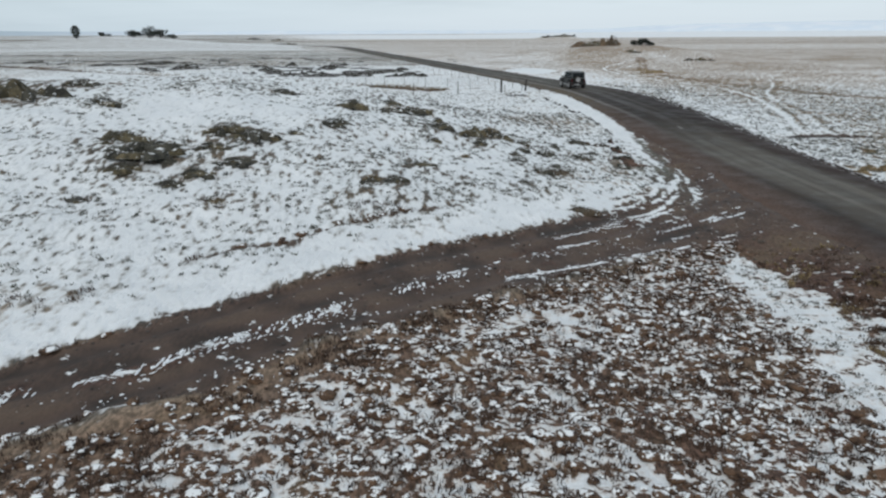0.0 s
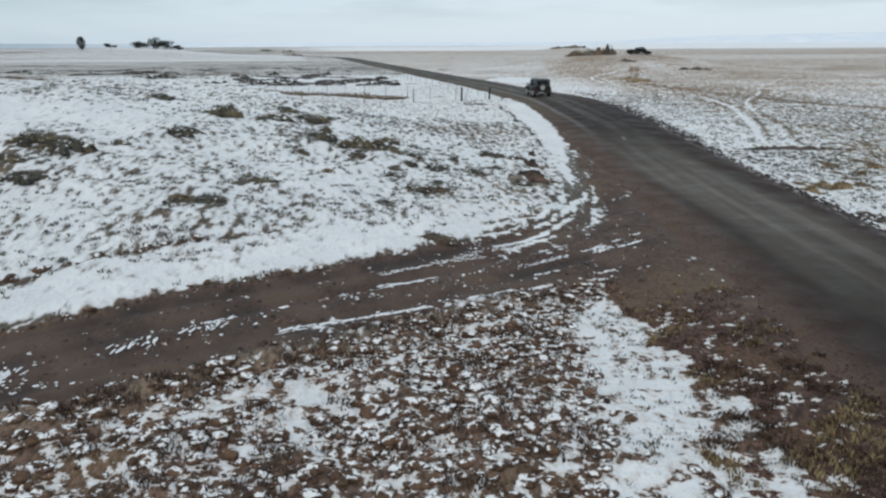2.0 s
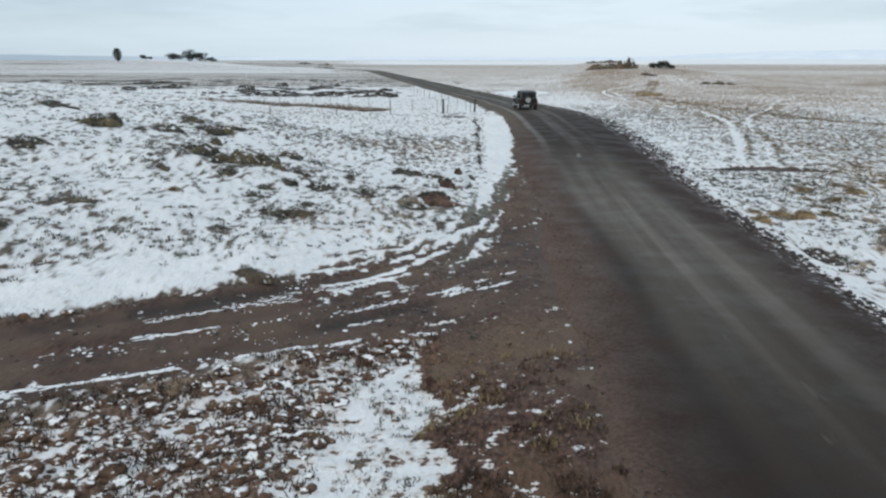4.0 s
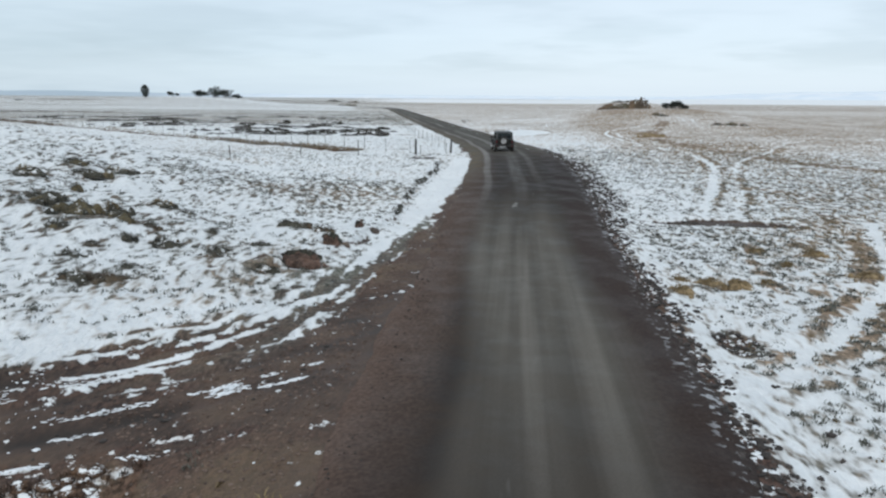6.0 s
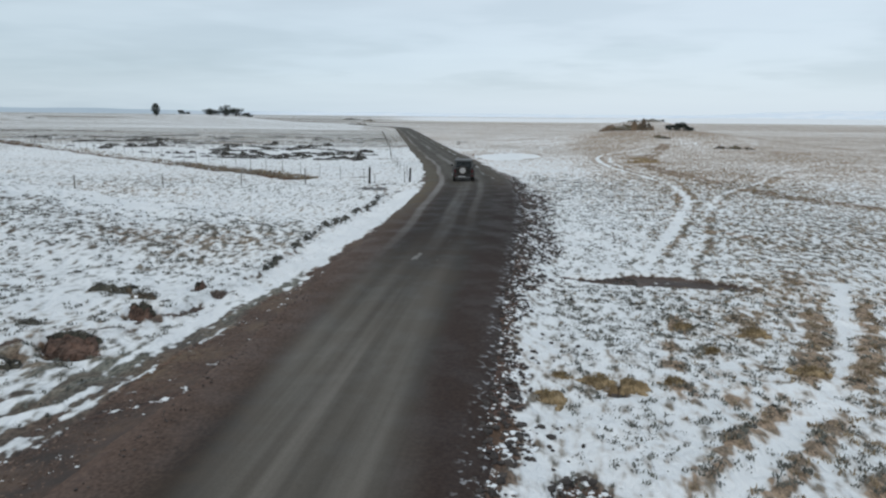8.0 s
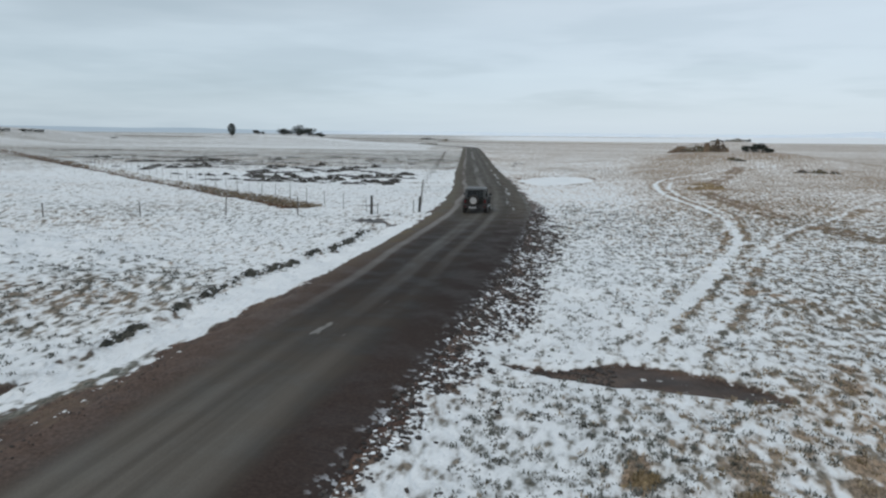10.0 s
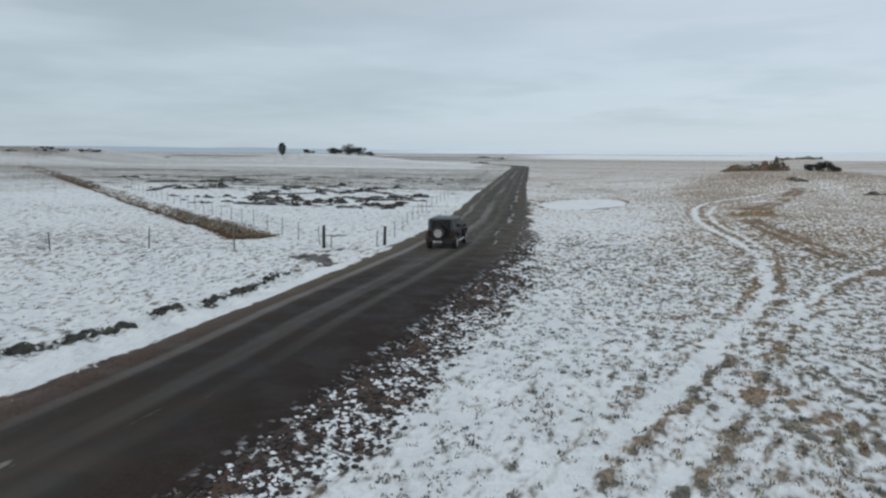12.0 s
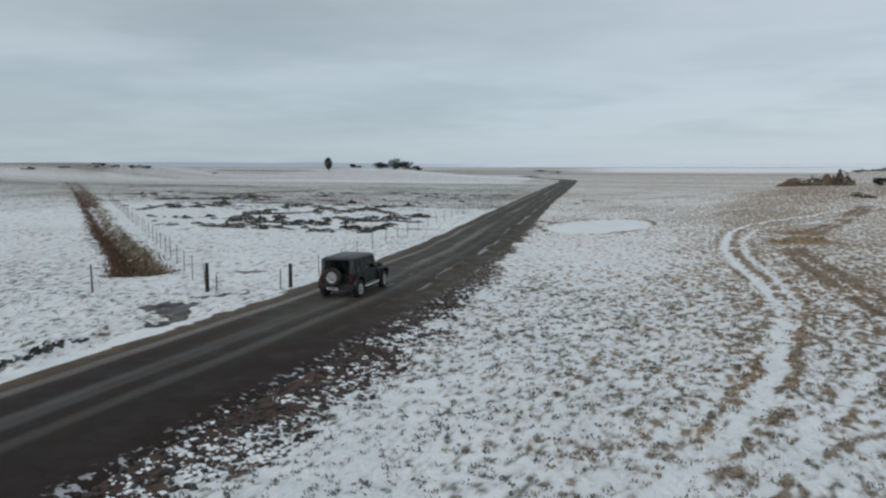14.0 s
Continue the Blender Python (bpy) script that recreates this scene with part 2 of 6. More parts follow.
SLOPE_TURF = [(-6.0, 32.5, 0.6, 0.2), (-2.3, 28.0, 0.8, 0.3), (-1.4, 28.1, 0.8, 0.2), (-0.4, 30.8, 1.0, 0.22), (-7.5, 25.2, 0.8, 0.12), (0.4, 38.3, 1.6, 0.45),
              (2.2, 37.6, 1.5, 0.65), (3.1, 38.2, 1.3, 0.6), (2.5, 36.1, 0.7, 0.35), (3.8, 37.7, 0.7, 0.3), (3.4, 41.2, 1.0, 0.3), (4.6, 40.8, 0.5, 0.2), (0.4, 40.5, 0.5, 0.4),
              (-2.2, 41.4, 1.6, 0.45), (-4.3, 41.0, 0.9, 0.45), (-2.4, 39.6, 0.5, 0.2), (-1.2, 46.0, 1.3, 0.3), (-12.3, 24.9, 0.7, 0.15), (0.2, 35.5, 0.55, 0.25), (1.6, 33.3, 0.4, 0.15)]
BANK_TURF = [(4.7, 37.8, 0.5, 0.25), (5.8, 36.6, 0.8, 0.5), (4.6, 36.4, 0.55, 0.25), (4.1, 35.3, 0.5, 0.2), (4.1, 34.2, 0.65, 0.25), (5.0, 32.8, 1.0, 0.3), (5.9, 33.0, 1.5, 0.4), (5.9, 34.1, 0.45, 0.2),
             (7.5, 37.0, 1.0, 0.45), (7.7, 35.9, 0.8, 0.3), (6.6, 38.6, 0.45, 0.25), (8.3, 42.0, 1.1, 0.4), (9.8, 41.7, 0.8, 0.4), (8.5, 38.1, 0.6, 0.2), (9.3, 35.7, 0.8, 0.2), (5.9, 27.8, 0.9, 0.15), (4.0, 30.8, 0.4, 0.12)]
EARTH_BLOCKS = [(10.05, 37.55, 1.4, 0.52), (10.35, 40.4, 0.8, 0.55), (10.75, 43.5, 0.45, 0.42)]
TUSSOCKS = [(22.4, 37.1, 0.75, 0.35), (23.7, 38.6, 0.9, 0.28), (24.5, 38.3, 0.75, 0.35), (22.7, 38.8, 0.5, 0.15), (26.7, 43.6, 0.8, 0.2), (28.6, 43.1, 0.9, 0.25), (27.1, 41.4, 0.45, 0.2),
            (29.3, 40.0, 0.8, 0.2), (25.6, 38.9, 0.6, 0.18), (35.1, 117.7, 3.0, 0.7), (36.8, 119.0, 1.6, 0.6), (35.8, 126.8, 3.4, 0.5)]
LIP = line_of([(8.4, 34.6), (10.4, 37.2), (11.1, 40.0), (11.3, 43.0), (11.8, 46.5), (11.6, 53.1), (11.4, 57.7), (11.6, 64.6), (11.0, 70.4), (11.3, 73)], soft=1.5)

CRACK = line_of([(8.2, 35.2), (9.0, 36.0), (9.5, 37.6), (10.2, 38.4), (10.7, 38.9), (11.0, 40.2), (11.2, 41.4), (11.4, 42.6), (11.7, 44.2)], 0.25, 0.5)


def land(x, y):
    """Height of the ground, and what covers it: bare (not snow), earth (against grass), mud, straw (against grey moss)."""
    x, y = np.asarray(x, float), np.asarray(y, float)
    shape = x.shape
    x, y = x.ravel(), y.ravel()
    z = swell(x, y)
    big, mid, small = fractal(x, y, 9.0, 3), fractal(x + 50, y, 2.4, 3), fractal(x, y + 90, 0.7, 3)
    far = np.hypot(x - 10, y - 30)
    rough = 1 - ease(far, 90, 300)
    knoll = ease(z - (-0.5 + 1.25 * ease(y, 18, 78)), 0.35, 1.6)
    off = road_off(x, y)
    # cover by region
    bare = 0.40 + 0.40 * (big - 0.5) + 0 * x
    earth = 0.15 + 0 * x
    mud = 0 * x
    straw_c = 0.25 + 0.9 * (fractal(x, y + 200, 5.0, 2) - 0.45)
    east, west = ease(off, 0, 4), ease(-off, 0, 4)
    bare += east * (-0.05 + 0.15 * ease(x, 25, 32) + 0.07 * ease(x, 28, 34) * (1 - ease(y, 85, 110)) + 0.05 * ease(x, 26.5, 29.5) * (1 - ease(x, 30, 32)) * ease(y, 56, 64) * (1 - ease(y, 85, 110)) - 0.11 * ease(x, 30, 33) * (1 - ease(y, 74, 96)) - 0.10 * (1 - ease(x, 24.5, 27.5)) * ease(y, 48, 56) * (1 - ease(y, 95, 120)) + 0.16 * ease(y, 80, 150))
    mead = east * ease(y, 47, 52) * (1 - ease(y, 84, 104))
    bare = bare * (1 - mead) + mead * (0.27 + 0.20 * (big - 0.5) + 0.13 * ease(x, 24, 29) + 0.07 * ease(x, 28, 33) + 0.06 * ease(y, 62, 84))
    bare += west * ease(y, 46, 58) * ((-0.15 - 0.20 * (big - 0.5) + 0.10 * ease(y, 64, 72)) * (1 - 1.0 * ease(y, 100, 150)) - 0.05 * ease(y, 80, 84) * (1 - ease(y, 100, 110)) + 0.05 * ease(-x, 0, 12) + 0.17 * ease(y, 120, 180))
    bare = np.where((x < 12) & (y < 60), bare - knoll * 0.04 + 0.30 * (big - 0.5) - 0.02 * ease(y, 26, 34), bare)
    bare = bare - 0.13 * np.exp(-((x - 6.5) / 4.5) ** 2 - ((y - 34) / 6.5) ** 2)
    earth += 0.30 * knoll
    straw_c = straw_c * (1 - 0.5 * mead) + east * (0.30 * ease(x, 24, 31) * (1 - 0.7 * mead) + 0.75 * ease(y, 62, 110)) - 0.35 * knoll
    t_off, t_far = beside(x, y, TRACK, 26.0)
    south = ease(t_off, 1.4, 2.6) * ease(-off, 5.0, 6.0) * (1 - ease(y, 30, 34)) * (t_off < 25.9)
    foot = ease(-t_off, 1.4, 2.2) * (1 - ease(-t_off + 2.0 * (mid - 0.5), 2.6, 5.0)) * ease(-off, 4, 6)
    bare = bare * (1 - foot) + foot * 0.12
    heath = south * (1 - ease(x + 2.2 * (mid - 0.5), 7.2, 9.0))
    heathy = 0.445 + 0.62 * heath * (big - 0.5) + 0.35 * heath * (mid - 0.5) + 0.3 * (small - 0.5) + 0.34 * (1 - ease(t_off + 1.5 * (mid - 0.5), 2.0, 3.4))
    for places, amount in ((HEATH_SNOW, -0.09), (HEATH_BARE, 0.13)):
        for px, py, reach in places:
            heathy = heathy + amount * np.exp(-(((x - px) ** 2 + (y - py) ** 2) / reach ** 2 + 2.0 * (mid - 0.5)))
    bare = bare * (1 - south) + south * heathy
    earth = earth * (1 - south) + south * (1.0 - 0.20 * ease(big, 0.5, 0.62) - 0.22 * (1 - ease(t_off, 2, 4)))
    straw_c = np.maximum(straw_c, 0.8 * south)
    wedge = south * (1 - ease(y + 1.5 * (mid - 0.5), 22.5, 24.0)) * (1 - ease(np.abs(x - np.interp(y, [9, 13, 17, 24], [8.9, 9.5, 10.2, 10.3]) + 0.9 * (mid - 0.5) + 0.5 * (small - 0.5)), 0.35, 1.1))
    bare = bare * (1 - wedge) + wedge * (0.22 + 0.5 * (small - 0.5))
    # apron of dug earth beside the road
    edge_x = np.interp(y, [-60, 10, 16, 19.4, 24.3, 28.7, 34, 37.6, 46.7, 60, 72, 95], [13, 12.4, 12, 11.3, 10.8, 11.2, 12.3, 12.75, 13.5, 13.9, 13.7, 10])
    apron = ease(x - edge_x + 1.1 * (mid - 0.5) + 0.7 * (small - 0.5), -0.25, 0.35) * (off < 0) * (y < 90)
    wild = (1 - ease(y + 4.0 * (mid - 0.5) + 2.0 * (small - 0.5), 17.0, 26.0)) * (1 - ease(off + 2.0 * (mid - 0.5) + 0.8 * (small - 0.5), -5.0, -3.0))
    bare = bare * (1 - apron) + apron * (0.98 - wild * (0.22 - 0.5 * (small - 0.5) - 0.4 * (mid - 0.5)))
    earth = earth * (1 - apron) + apron * 1.0
    mud = np.maximum(mud, apron * (0.45 * ease(y, 46, 56) + 0.35 * (1 - ease(np.abs(off) + 1.5 * (mid - 0.5), 3.6, 5.6)) * (1 - ease(y, 46, 56)) + 0.25 * wild))
    straw_c = np.maximum(straw_c, apron * wild)
    strip = ease(x, 11.7, 12.1) * (1 - ease(x, edge_x - 0.5, edge_x)) * ease(y, 44, 48) * (1 - ease(y, 74, 77)) * (off < 0)
    bare = bare * (1 - strip) + strip * 0.06
    # dark shoulder on the far side of the road
    toe_w = np.interp(y, [0, 20, 36, 45, 52, 60, 70, 80, 95, 120], [1.6, 1.6, 1.1, 0.9, 2.1, 2.8, 2.8, 2.2, 1.0, 0.5])
    toe = ease(off, 2.6, 3.2) * (1 - ease(off + 1.6 * (mid - 0.5) + 1.2 * (small - 0.5), 3.3 + 0.3 * toe_w, 3.7 + toe_w)) * (y < 130)
    bare = bare * (1 - toe) + toe * (0.82 + 0.06 * ease(y, 52, 58) - 0.36 * ease(off, 3.4, 3.8 + toe_w))
    earth = earth * (1 - toe) + toe
    mud = np.maximum(mud, toe * (0.35 + 0.35 * ease(y, 44, 52)))
    # a band of ochre grass along the south edge of the side track
    band = np.exp(-((t_off - 2.5 + 1.0 * (mid - 0.5)) / 0.7) ** 2) * (1 - ease(x, -1.0, 4.0)) * south
    bare, earth, straw_c = np.clip(bare + 0.45 * band, 0, 1 - 0.14 * band), earth * (1 - 0.12 * band), straw_c + band
    # the side track with its ruts and strips of snow
    width = 1.75 + np.where(t_off > 0, 1.5 * ease(t_far, 42, 50), 1.3 * ease(t_far, 47, 56))
    lane = (1 - ease(np.abs(t_off) + 0.9 * (mid - 0.5) + 0.5 * (small - 0.5), width - 0.3, width + 0.35)) * (t_off < 25.9) * ease(-off, 2.2, 3.0)
    ruts = sum(np.exp(-((t_off - c) / 0.22) ** 2) for c in (-1.25, -0.2, 1.15)) * lane
    streak = sum(np.exp(-((t_off - c + 0.25 * (big - 0.5)) / 0.13) ** 2) * w for c, w in ((-2.4, 0.5), (2.3, 0.5), (2.9, 0.6))) * ease(fractal(x, y + 7, 1.6, 2), 0.36, 0.56) * lane
    bare = bare * (1 - lane) + lane * np.clip(0.99 - 0.72 * streak - 0.12 * (small - 0.5), 0, 1)
    earth = earth * (1 - lane) + lane
    mud = np.maximum(mud, lane * (0.55 + 0.35 * ruts))
    # strips of snow between the wheel lanes
    for line, wide, amount in SNOW_STRIPS:
        w_off, w_far = beside(x, y, line, 1.5)
        strip_ = np.exp(-(np.abs(w_off + 0.35 * (small - 0.5) + 0.2 * (mid - 0.5)) / wide) ** 2) * (np.abs(w_off) < 1.4) * ease(fractal(x, y + 7, 0.8, 3), 0.42, 0.56) * 0.62 * amount
        bare, earth, mud = bare * (1 - np.clip(strip_, 0, 1)), earth, mud * (1 - 0.7 * np.clip(strip_, 0, 1))
    # wheel marks that curve off the track towards the road, in the snow
    m_off, m_far = beside(x, y, SMEAR, 3.0)
    half = np.interp(m_far, [0, 3, 7, 11, 17, 26], [1.3, 1.2, 1.0, 0.8, 0.5, 0.3])
    smear = (1 - ease(np.abs(m_off) + 0.5 * (mid - 0.5), 0.75 * half, 1.25 * half)) * (np.abs(m_off) < 2.9) * ease(m_far, 0.3, 3.0) * (1 - ease(m_far, 20, 25))
    pulled = fractal(0.06 * m_far, m_off + 40, 0.25, 2)
    start = 1 - ease(m_far, 3.2, 6.8)
    bare = bare * (1 - smear) + smear * np.clip(0.32 + 0.46 * start + 0.16 * m_off / half + 2.6 * (pulled - 0.5), 0.04, 0.96)
    earth, mud, straw_c = earth * (1 - 0.5 * smear) + 0.35 * smear * start, mud * (1 - 0.45 * smear), straw_c * (1 - 0.8 * smear)
    for line in MUD_LINES:
        w_off, w_far = beside(x, y, line, 1.5)
        marks = np.exp(-((w_off + 0.12 * (small - 0.5)) / 0.15) ** 2) * (np.abs(w_off) < 1.4) * ease(w_far, 0.3, 2.0) * ease(fractal(x, y + 12, 1.3, 2), 0.22, 0.40)
        bare, earth, mud, z = np.clip(bare + (0.80 - 0.45 * (x < 2)) * marks, 0, 1), np.clip(earth + 0.4 * marks, 0, 1), np.maximum(mud, 0.45 * marks), z - 0.04 * marks
    # wheel marks over the grass to the east
    meadow = ease(off, 4.5, 6.0)
    broken = ease(fractal(x, y + 60, 2.0, 2), 0.30, 0.50)
    ragged = 0.30 * (small - 0.5)
    for line, wide, snowy, straw_shade_l, straw_shade_r in ((RUT_MAIN, 0.33, 1.15, 0.12, 0.55), (RUT_TWIN, 0.24, 0.9, 0.25, 0.3), (RUT_LEFT, 0.22, 0.6, 0.1, 0.2), (RUT_FAINT, 0.24, 0.75, 0.0, 0.5), (RUT_SIDE, 0.2, 0.7, 0.0, 0.35),
                                                (RUT_SOUTH, 0.36, 1.0, 0.0, 0.0), (RUT_CUT, 0.16, 0.85, 0.35, 0.55)):
        w_off, w_far = beside(x, y, line, 3.0)
        here = (np.abs(w_off) < 2.9) * meadow * ease(w_far, 0.2, 1.5)
        a = w_off + ragged
        rut = np.exp(-(np.abs(a) / wide) ** 3) * here * np.clip((0.62 + 0.38 * broken) * snowy, 0, 1)
        # straw along both sides of the rut, which also paints its shadowed edge
        edges = (straw_shade_l * np.exp(-((a + wide + 0.26) / 0.20) ** 2) + straw_shade_r * np.exp(-((a - wide - 0.24) / 0.20) ** 2)) * here * ease(fractal(x, y + 20, 1.8, 2), 0.28, 0.46)
        bare, straw_c, z = np.clip(bare + 0.75 * edges, 0, 1), straw_c + 0.5 * edges, z + 0.04 * edges
        bare, z = bare * (1 - 0.92 * np.clip(rut, 0, 1)), z - 0.06 * rut
    for line in STRAW_ROWS:
        w_off, w_far = beside(x, y, line, 3.0)
        row = np.exp(-(np.abs(w_off + 1.6 * ragged) / 0.34) ** 3) * (np.abs(w_off) < 2.9) * meadow * ease(w_far, 0.3, 2.0) * ease(fractal(x, y + 70, 2.2, 3), 0.30, 0.44)
        bare, straw_c, earth, z = np.clip(bare + 0.50 * row, 0, 1), straw_c + 0.8 * row, earth * (1 - 0.4 * row) + 0.16 * row, z + 0.05 * row
    for px, py, reach_x, reach_y in STRAW_SPOTS:
        near = np.flatnonzero((np.abs(x - px) < 3 * reach_x) & (np.abs(y - py) < 3 * reach_y))
        spot = np.exp(-(((x[near] - px) / reach_x) ** 2 + ((y[near] - py) / reach_y) ** 2 + 1.6 * (small[near] - 0.5)) ** 2)
        bare[near], straw_c[near], earth[near] = np.clip(bare[near] + np.where(py < 50, 0.42, 0.22) * spot, 0, 1), straw_c[near] + 0.8 * spot, earth[near] + 0.10 * spot
    b_off, _ = beside(x, y, RUT_BROWN, 4.0)
    worn = np.exp(-((np.abs(b_off) - 0.6) / 0.4) ** 2) * (np.abs(b_off) < 3.9) * ease(fractal(x, y + 43, 3.0, 2), 0.30, 0.46)
    bare, straw_c, earth = np.clip(bare + 0.40 * worn, 0, 1), straw_c + 0.5 * worn, np.clip(earth + 0.35 * worn, 0, 1)
    # wet hollow that crosses the east wheel marks
    middle_y = np.interp(x, [22.8, 24.4, 25.6, 26.6, 27.8, 29.0, 30.4], [49.7, 49.3, 49.6, 49.75, 49.5, 49.1, 48.6])
    half_y = np.interp(x, [22.8, 23.2, 24.0, 24.8, 26.0, 27.4, 28.4, 29.6, 30.6], [0.0, 0.22, 0.32, 0.55, 1.1, 1.0, 0.85, 0.55, 0.0])
    hollow = 1 - ease(np.abs(y - middle_y + 0.7 * (mid - 0.5) + 0.45 * (small - 0.5)), half_y * 0.85, half_y * 1.1 + 0.05)
    hollow = hollow * (x > 22.8) * (x < 30.6)
    bare, earth, mud = np.maximum(bare, hollow), np.maximum(earth, hollow), np.maximum(mud, hollow * (0.72 + 0.24 * ease(mid, 0.42, 0.58)))
    z = z - 0.14 * hollow
    # the ditch with dead grass on its sides
    d_off, d_far = beside(x, y, DITCH, 6.0)
    wide = 1.15 + 0.5 * ease(d_far, 60, 200)
    bank = (1 - ease(np.abs(d_off) + 0.7 * (mid - 0.5), wide, wide + 0.5)) * (np.abs(d_off) < 5.9) * ease(d_far + (small - 0.5), 0.2, 1.6)
    furrow = np.exp(-((d_off + 0.35) / 0.5) ** 2) * ease(d_far, 0.5, 3) * (np.abs(d_off) < 5.9)
    bare = np.maximum(bare, bank * (0.80 + 0.5 * (mid - 0.5)))
    earth = np.where(bank > 0.2, np.clip(0.35 + 0.6 * furrow + 0.3 * ease(d_far, 20, 70), 0, 1), earth)
    mud = np.maximum(mud, 0.5 * furrow * bank * (1 - ease(d_far, 15, 60)))
    z = z - 0.75 * bank * np.exp(-(d_off / 0.8) ** 2) + 0.15 * np.exp(-((d_off - 1.3) / 0.5) ** 2) * (np.abs(d_off) < 5.9) * ease(d_far, 0.5, 3)
    # eroded lip along the west side of the road
    l_off, l_far = beside(x, y, LIP, 3.0)
    wob = 0.5 * (mid - 0.5)
    face = np.exp(-((l_off + wob) / 0.24) ** 2) * (np.abs(l_off) < 2.9) * ease(fractal(x, y + 3, 2.0, 2) + 0.12 * (1 - ease(y, 58, 62)), 0.40, 0.52) * ease(l_far, 0.4, 2) * (1 - ease(l_far, 38, 39.5)) * 0.6
    bare, earth = np.maximum(bare, face), np.maximum(earth, face)
    mud = np.maximum(mud, face * 0.5)
    z = z + 0.22 * ease(-(l_off + 0.4 * wob), -0.3, 0.3) * (np.abs(l_off) < 2.9) * (1 - ease(-l_off, 0.5, 2.8))
    # bare scars in the bank, with a dark crack that joins them
    for px, py, reach_x, reach_y in ((10.15, 37.3, 0.75, 0.75), (10.45, 40.1, 0.38, 0.8), (10.8, 43.3, 0.22, 0.4), (5.7, 33.2, 0.8, 0.3), (7.4, 36.9, 0.45, 0.35)):
        near = np.flatnonzero((np.abs(x - px) < 3 * reach_x) & (np.abs(y - py) < 3 * reach_y))
        scar = np.exp(-(((x[near] - px) / reach_x) ** 2 + ((y[near] - py) / reach_y) ** 2 + 1.8 * (small[near] - 0.5)) ** 3)
        bare[near], earth[near], z[near] = np.maximum(bare[near], 0.99 * scar), np.maximum(earth[near], scar), z[near] - np.where(px > 10, 0.36, 0.12) * scar
    c_off, _ = beside(x, y, CRACK, 1.5)
    crack = np.exp(-((c_off + 0.5 * (mid - 0.5) + 0.35 * (small - 0.5)) / 0.13) ** 2) * (np.abs(c_off) < 1.4) * ease(fractal(x, y + 31, 0.9, 2), 0.32, 0.48)
    bare, earth, mud, z = np.maximum(bare, crack), np.maximum(earth, 0.9 * crack), np.maximum(mud, 0.7 * crack), z - 0.14 * crack
    # frozen pond, bog pools and wet ground by the gate
    pond = 1 - ease(((x - 17.3 - 0.1 * (y - 128)) / 4.6) ** 2 + ((y - 128.3) / 9.5) ** 2 + 0.25 * (mid - 0.5), 0.9, 1.02)
    bare = bare * (1 - pond)
    rim = np.exp(-(((x - 17.3 - 0.1 * (y - 128)) / 4.6) ** 2 + ((y - 128.3) / 9.5) ** 2 + 0.25 * (mid - 0.5) - 1.16) ** 2 / 0.010) * ease(mid, 0.30, 0.45)
    notch = np.exp(-((x - 11.4) / 1.6) ** 2 - ((y - 130.0) / 2.2) ** 2 - 1.5 * (small - 0.5))
    rim = np.maximum(rim, notch)
    bare, earth = np.maximum(bare, 0.92 * rim), np.maximum(earth, 0.75 * rim)
    z = z * (1 - pond) + 0.62 * pond
    bog_here = np.exp(-(((x + 27) / 34) ** 4)) * np.exp(-(((y - 142) / 36) ** 4))
    pool_n = fractal(x * 0.42 + 11, y * 1.0, 5.0, 3)
    arcs = 1 - ease(np.abs(pool_n - 0.51), 0.025, 0.050)
    pools = arcs * ease(bog_here, 0.2, 0.5) * ease(fractal(x * 0.3, y, 7.0, 2), 0.36, 0.48) * (y > 83 + (1.7 - x) * 0.806 + 6)
    pools = np.clip(pools, 0, 1) * 0.5
    bare = np.where(bog_here > 0.05, bare * (1 - 0.4 * ease(bog_here, 0.05, 0.5) * (y < 150)), bare)
    bare, mud, earth = np.maximum(bare, pools), np.maximum(mud, pools * 0.9), np.maximum(earth, pools)
    z = z - 0.15 * pools
    wx, wy = x + 1.3 * (mid - 0.5) + 0.9 * (small - 0.5), y + 2.2 * (fractal(x + 9, y, 2.0, 3) - 0.5)
    wet = 1 - ease(np.minimum(((wx - 8.9) / 1.25) ** 2 + ((wy - 77.4) / 1.5) ** 2, ((wx - 10.9 + 0.5 * (wy - 75.4)) / 0.55) ** 2 + ((wy - 75.4) / 1.9) ** 2), 0.85, 1.05)
    seep = (1 - ease(np.abs((y - 80.0) - 0.55 * (x - 8.0)) + 1.2 * (mid - 0.5), 0.18, 0.4)) * (1 - ease(np.abs(x - 9.6), 1.2, 2.0)) * ease(small, 0.4, 0.55)
    seep = np.maximum(seep, (1 - ease(np.abs(y - 87.2 - 0.7 * (x - 5.4)) + 1.0 * (mid - 0.5), 0.4, 0.9)) * (1 - ease(np.abs(x - 5.5) + 1.5 * (mid - 0.5), 0.7, 1.2)))
    bare, mud = np.maximum(bare, np.maximum(wet, 0.8 * seep)), np.maximum(mud, np.maximum(wet, seep))
    z = z - 0.06 * wet
    # far off: snow fields, straw-coloured plain, a white band before the horizon
    stripes = fractal(x * 0.06 + 3, y * 0.55, 22.0, 3)
    plain = ease(far, 170, 320)
    azimuth = np.arctan2(x - 15, np.maximum(y - 20, 1.0))
    straw = ease(azimuth, -0.32, -0.02)
    far_bare = 0.55 + 0.04 * straw + (0.9 - 0.45 * straw) * (stripes - 0.5)
    straw_c = straw_c * (1 - plain) + plain * (0.35 + 0.6 * straw)
    far_bare = np.where((y > 300) & (azimuth < -0.22) & (azimuth > -0.75), far_bare - 0.15 * (1 - ease(y, 420, 520)), far_bare)
    far_bare = far_bare + 0.25 * (stripes - 0.4) * ease(far, 300, 700)
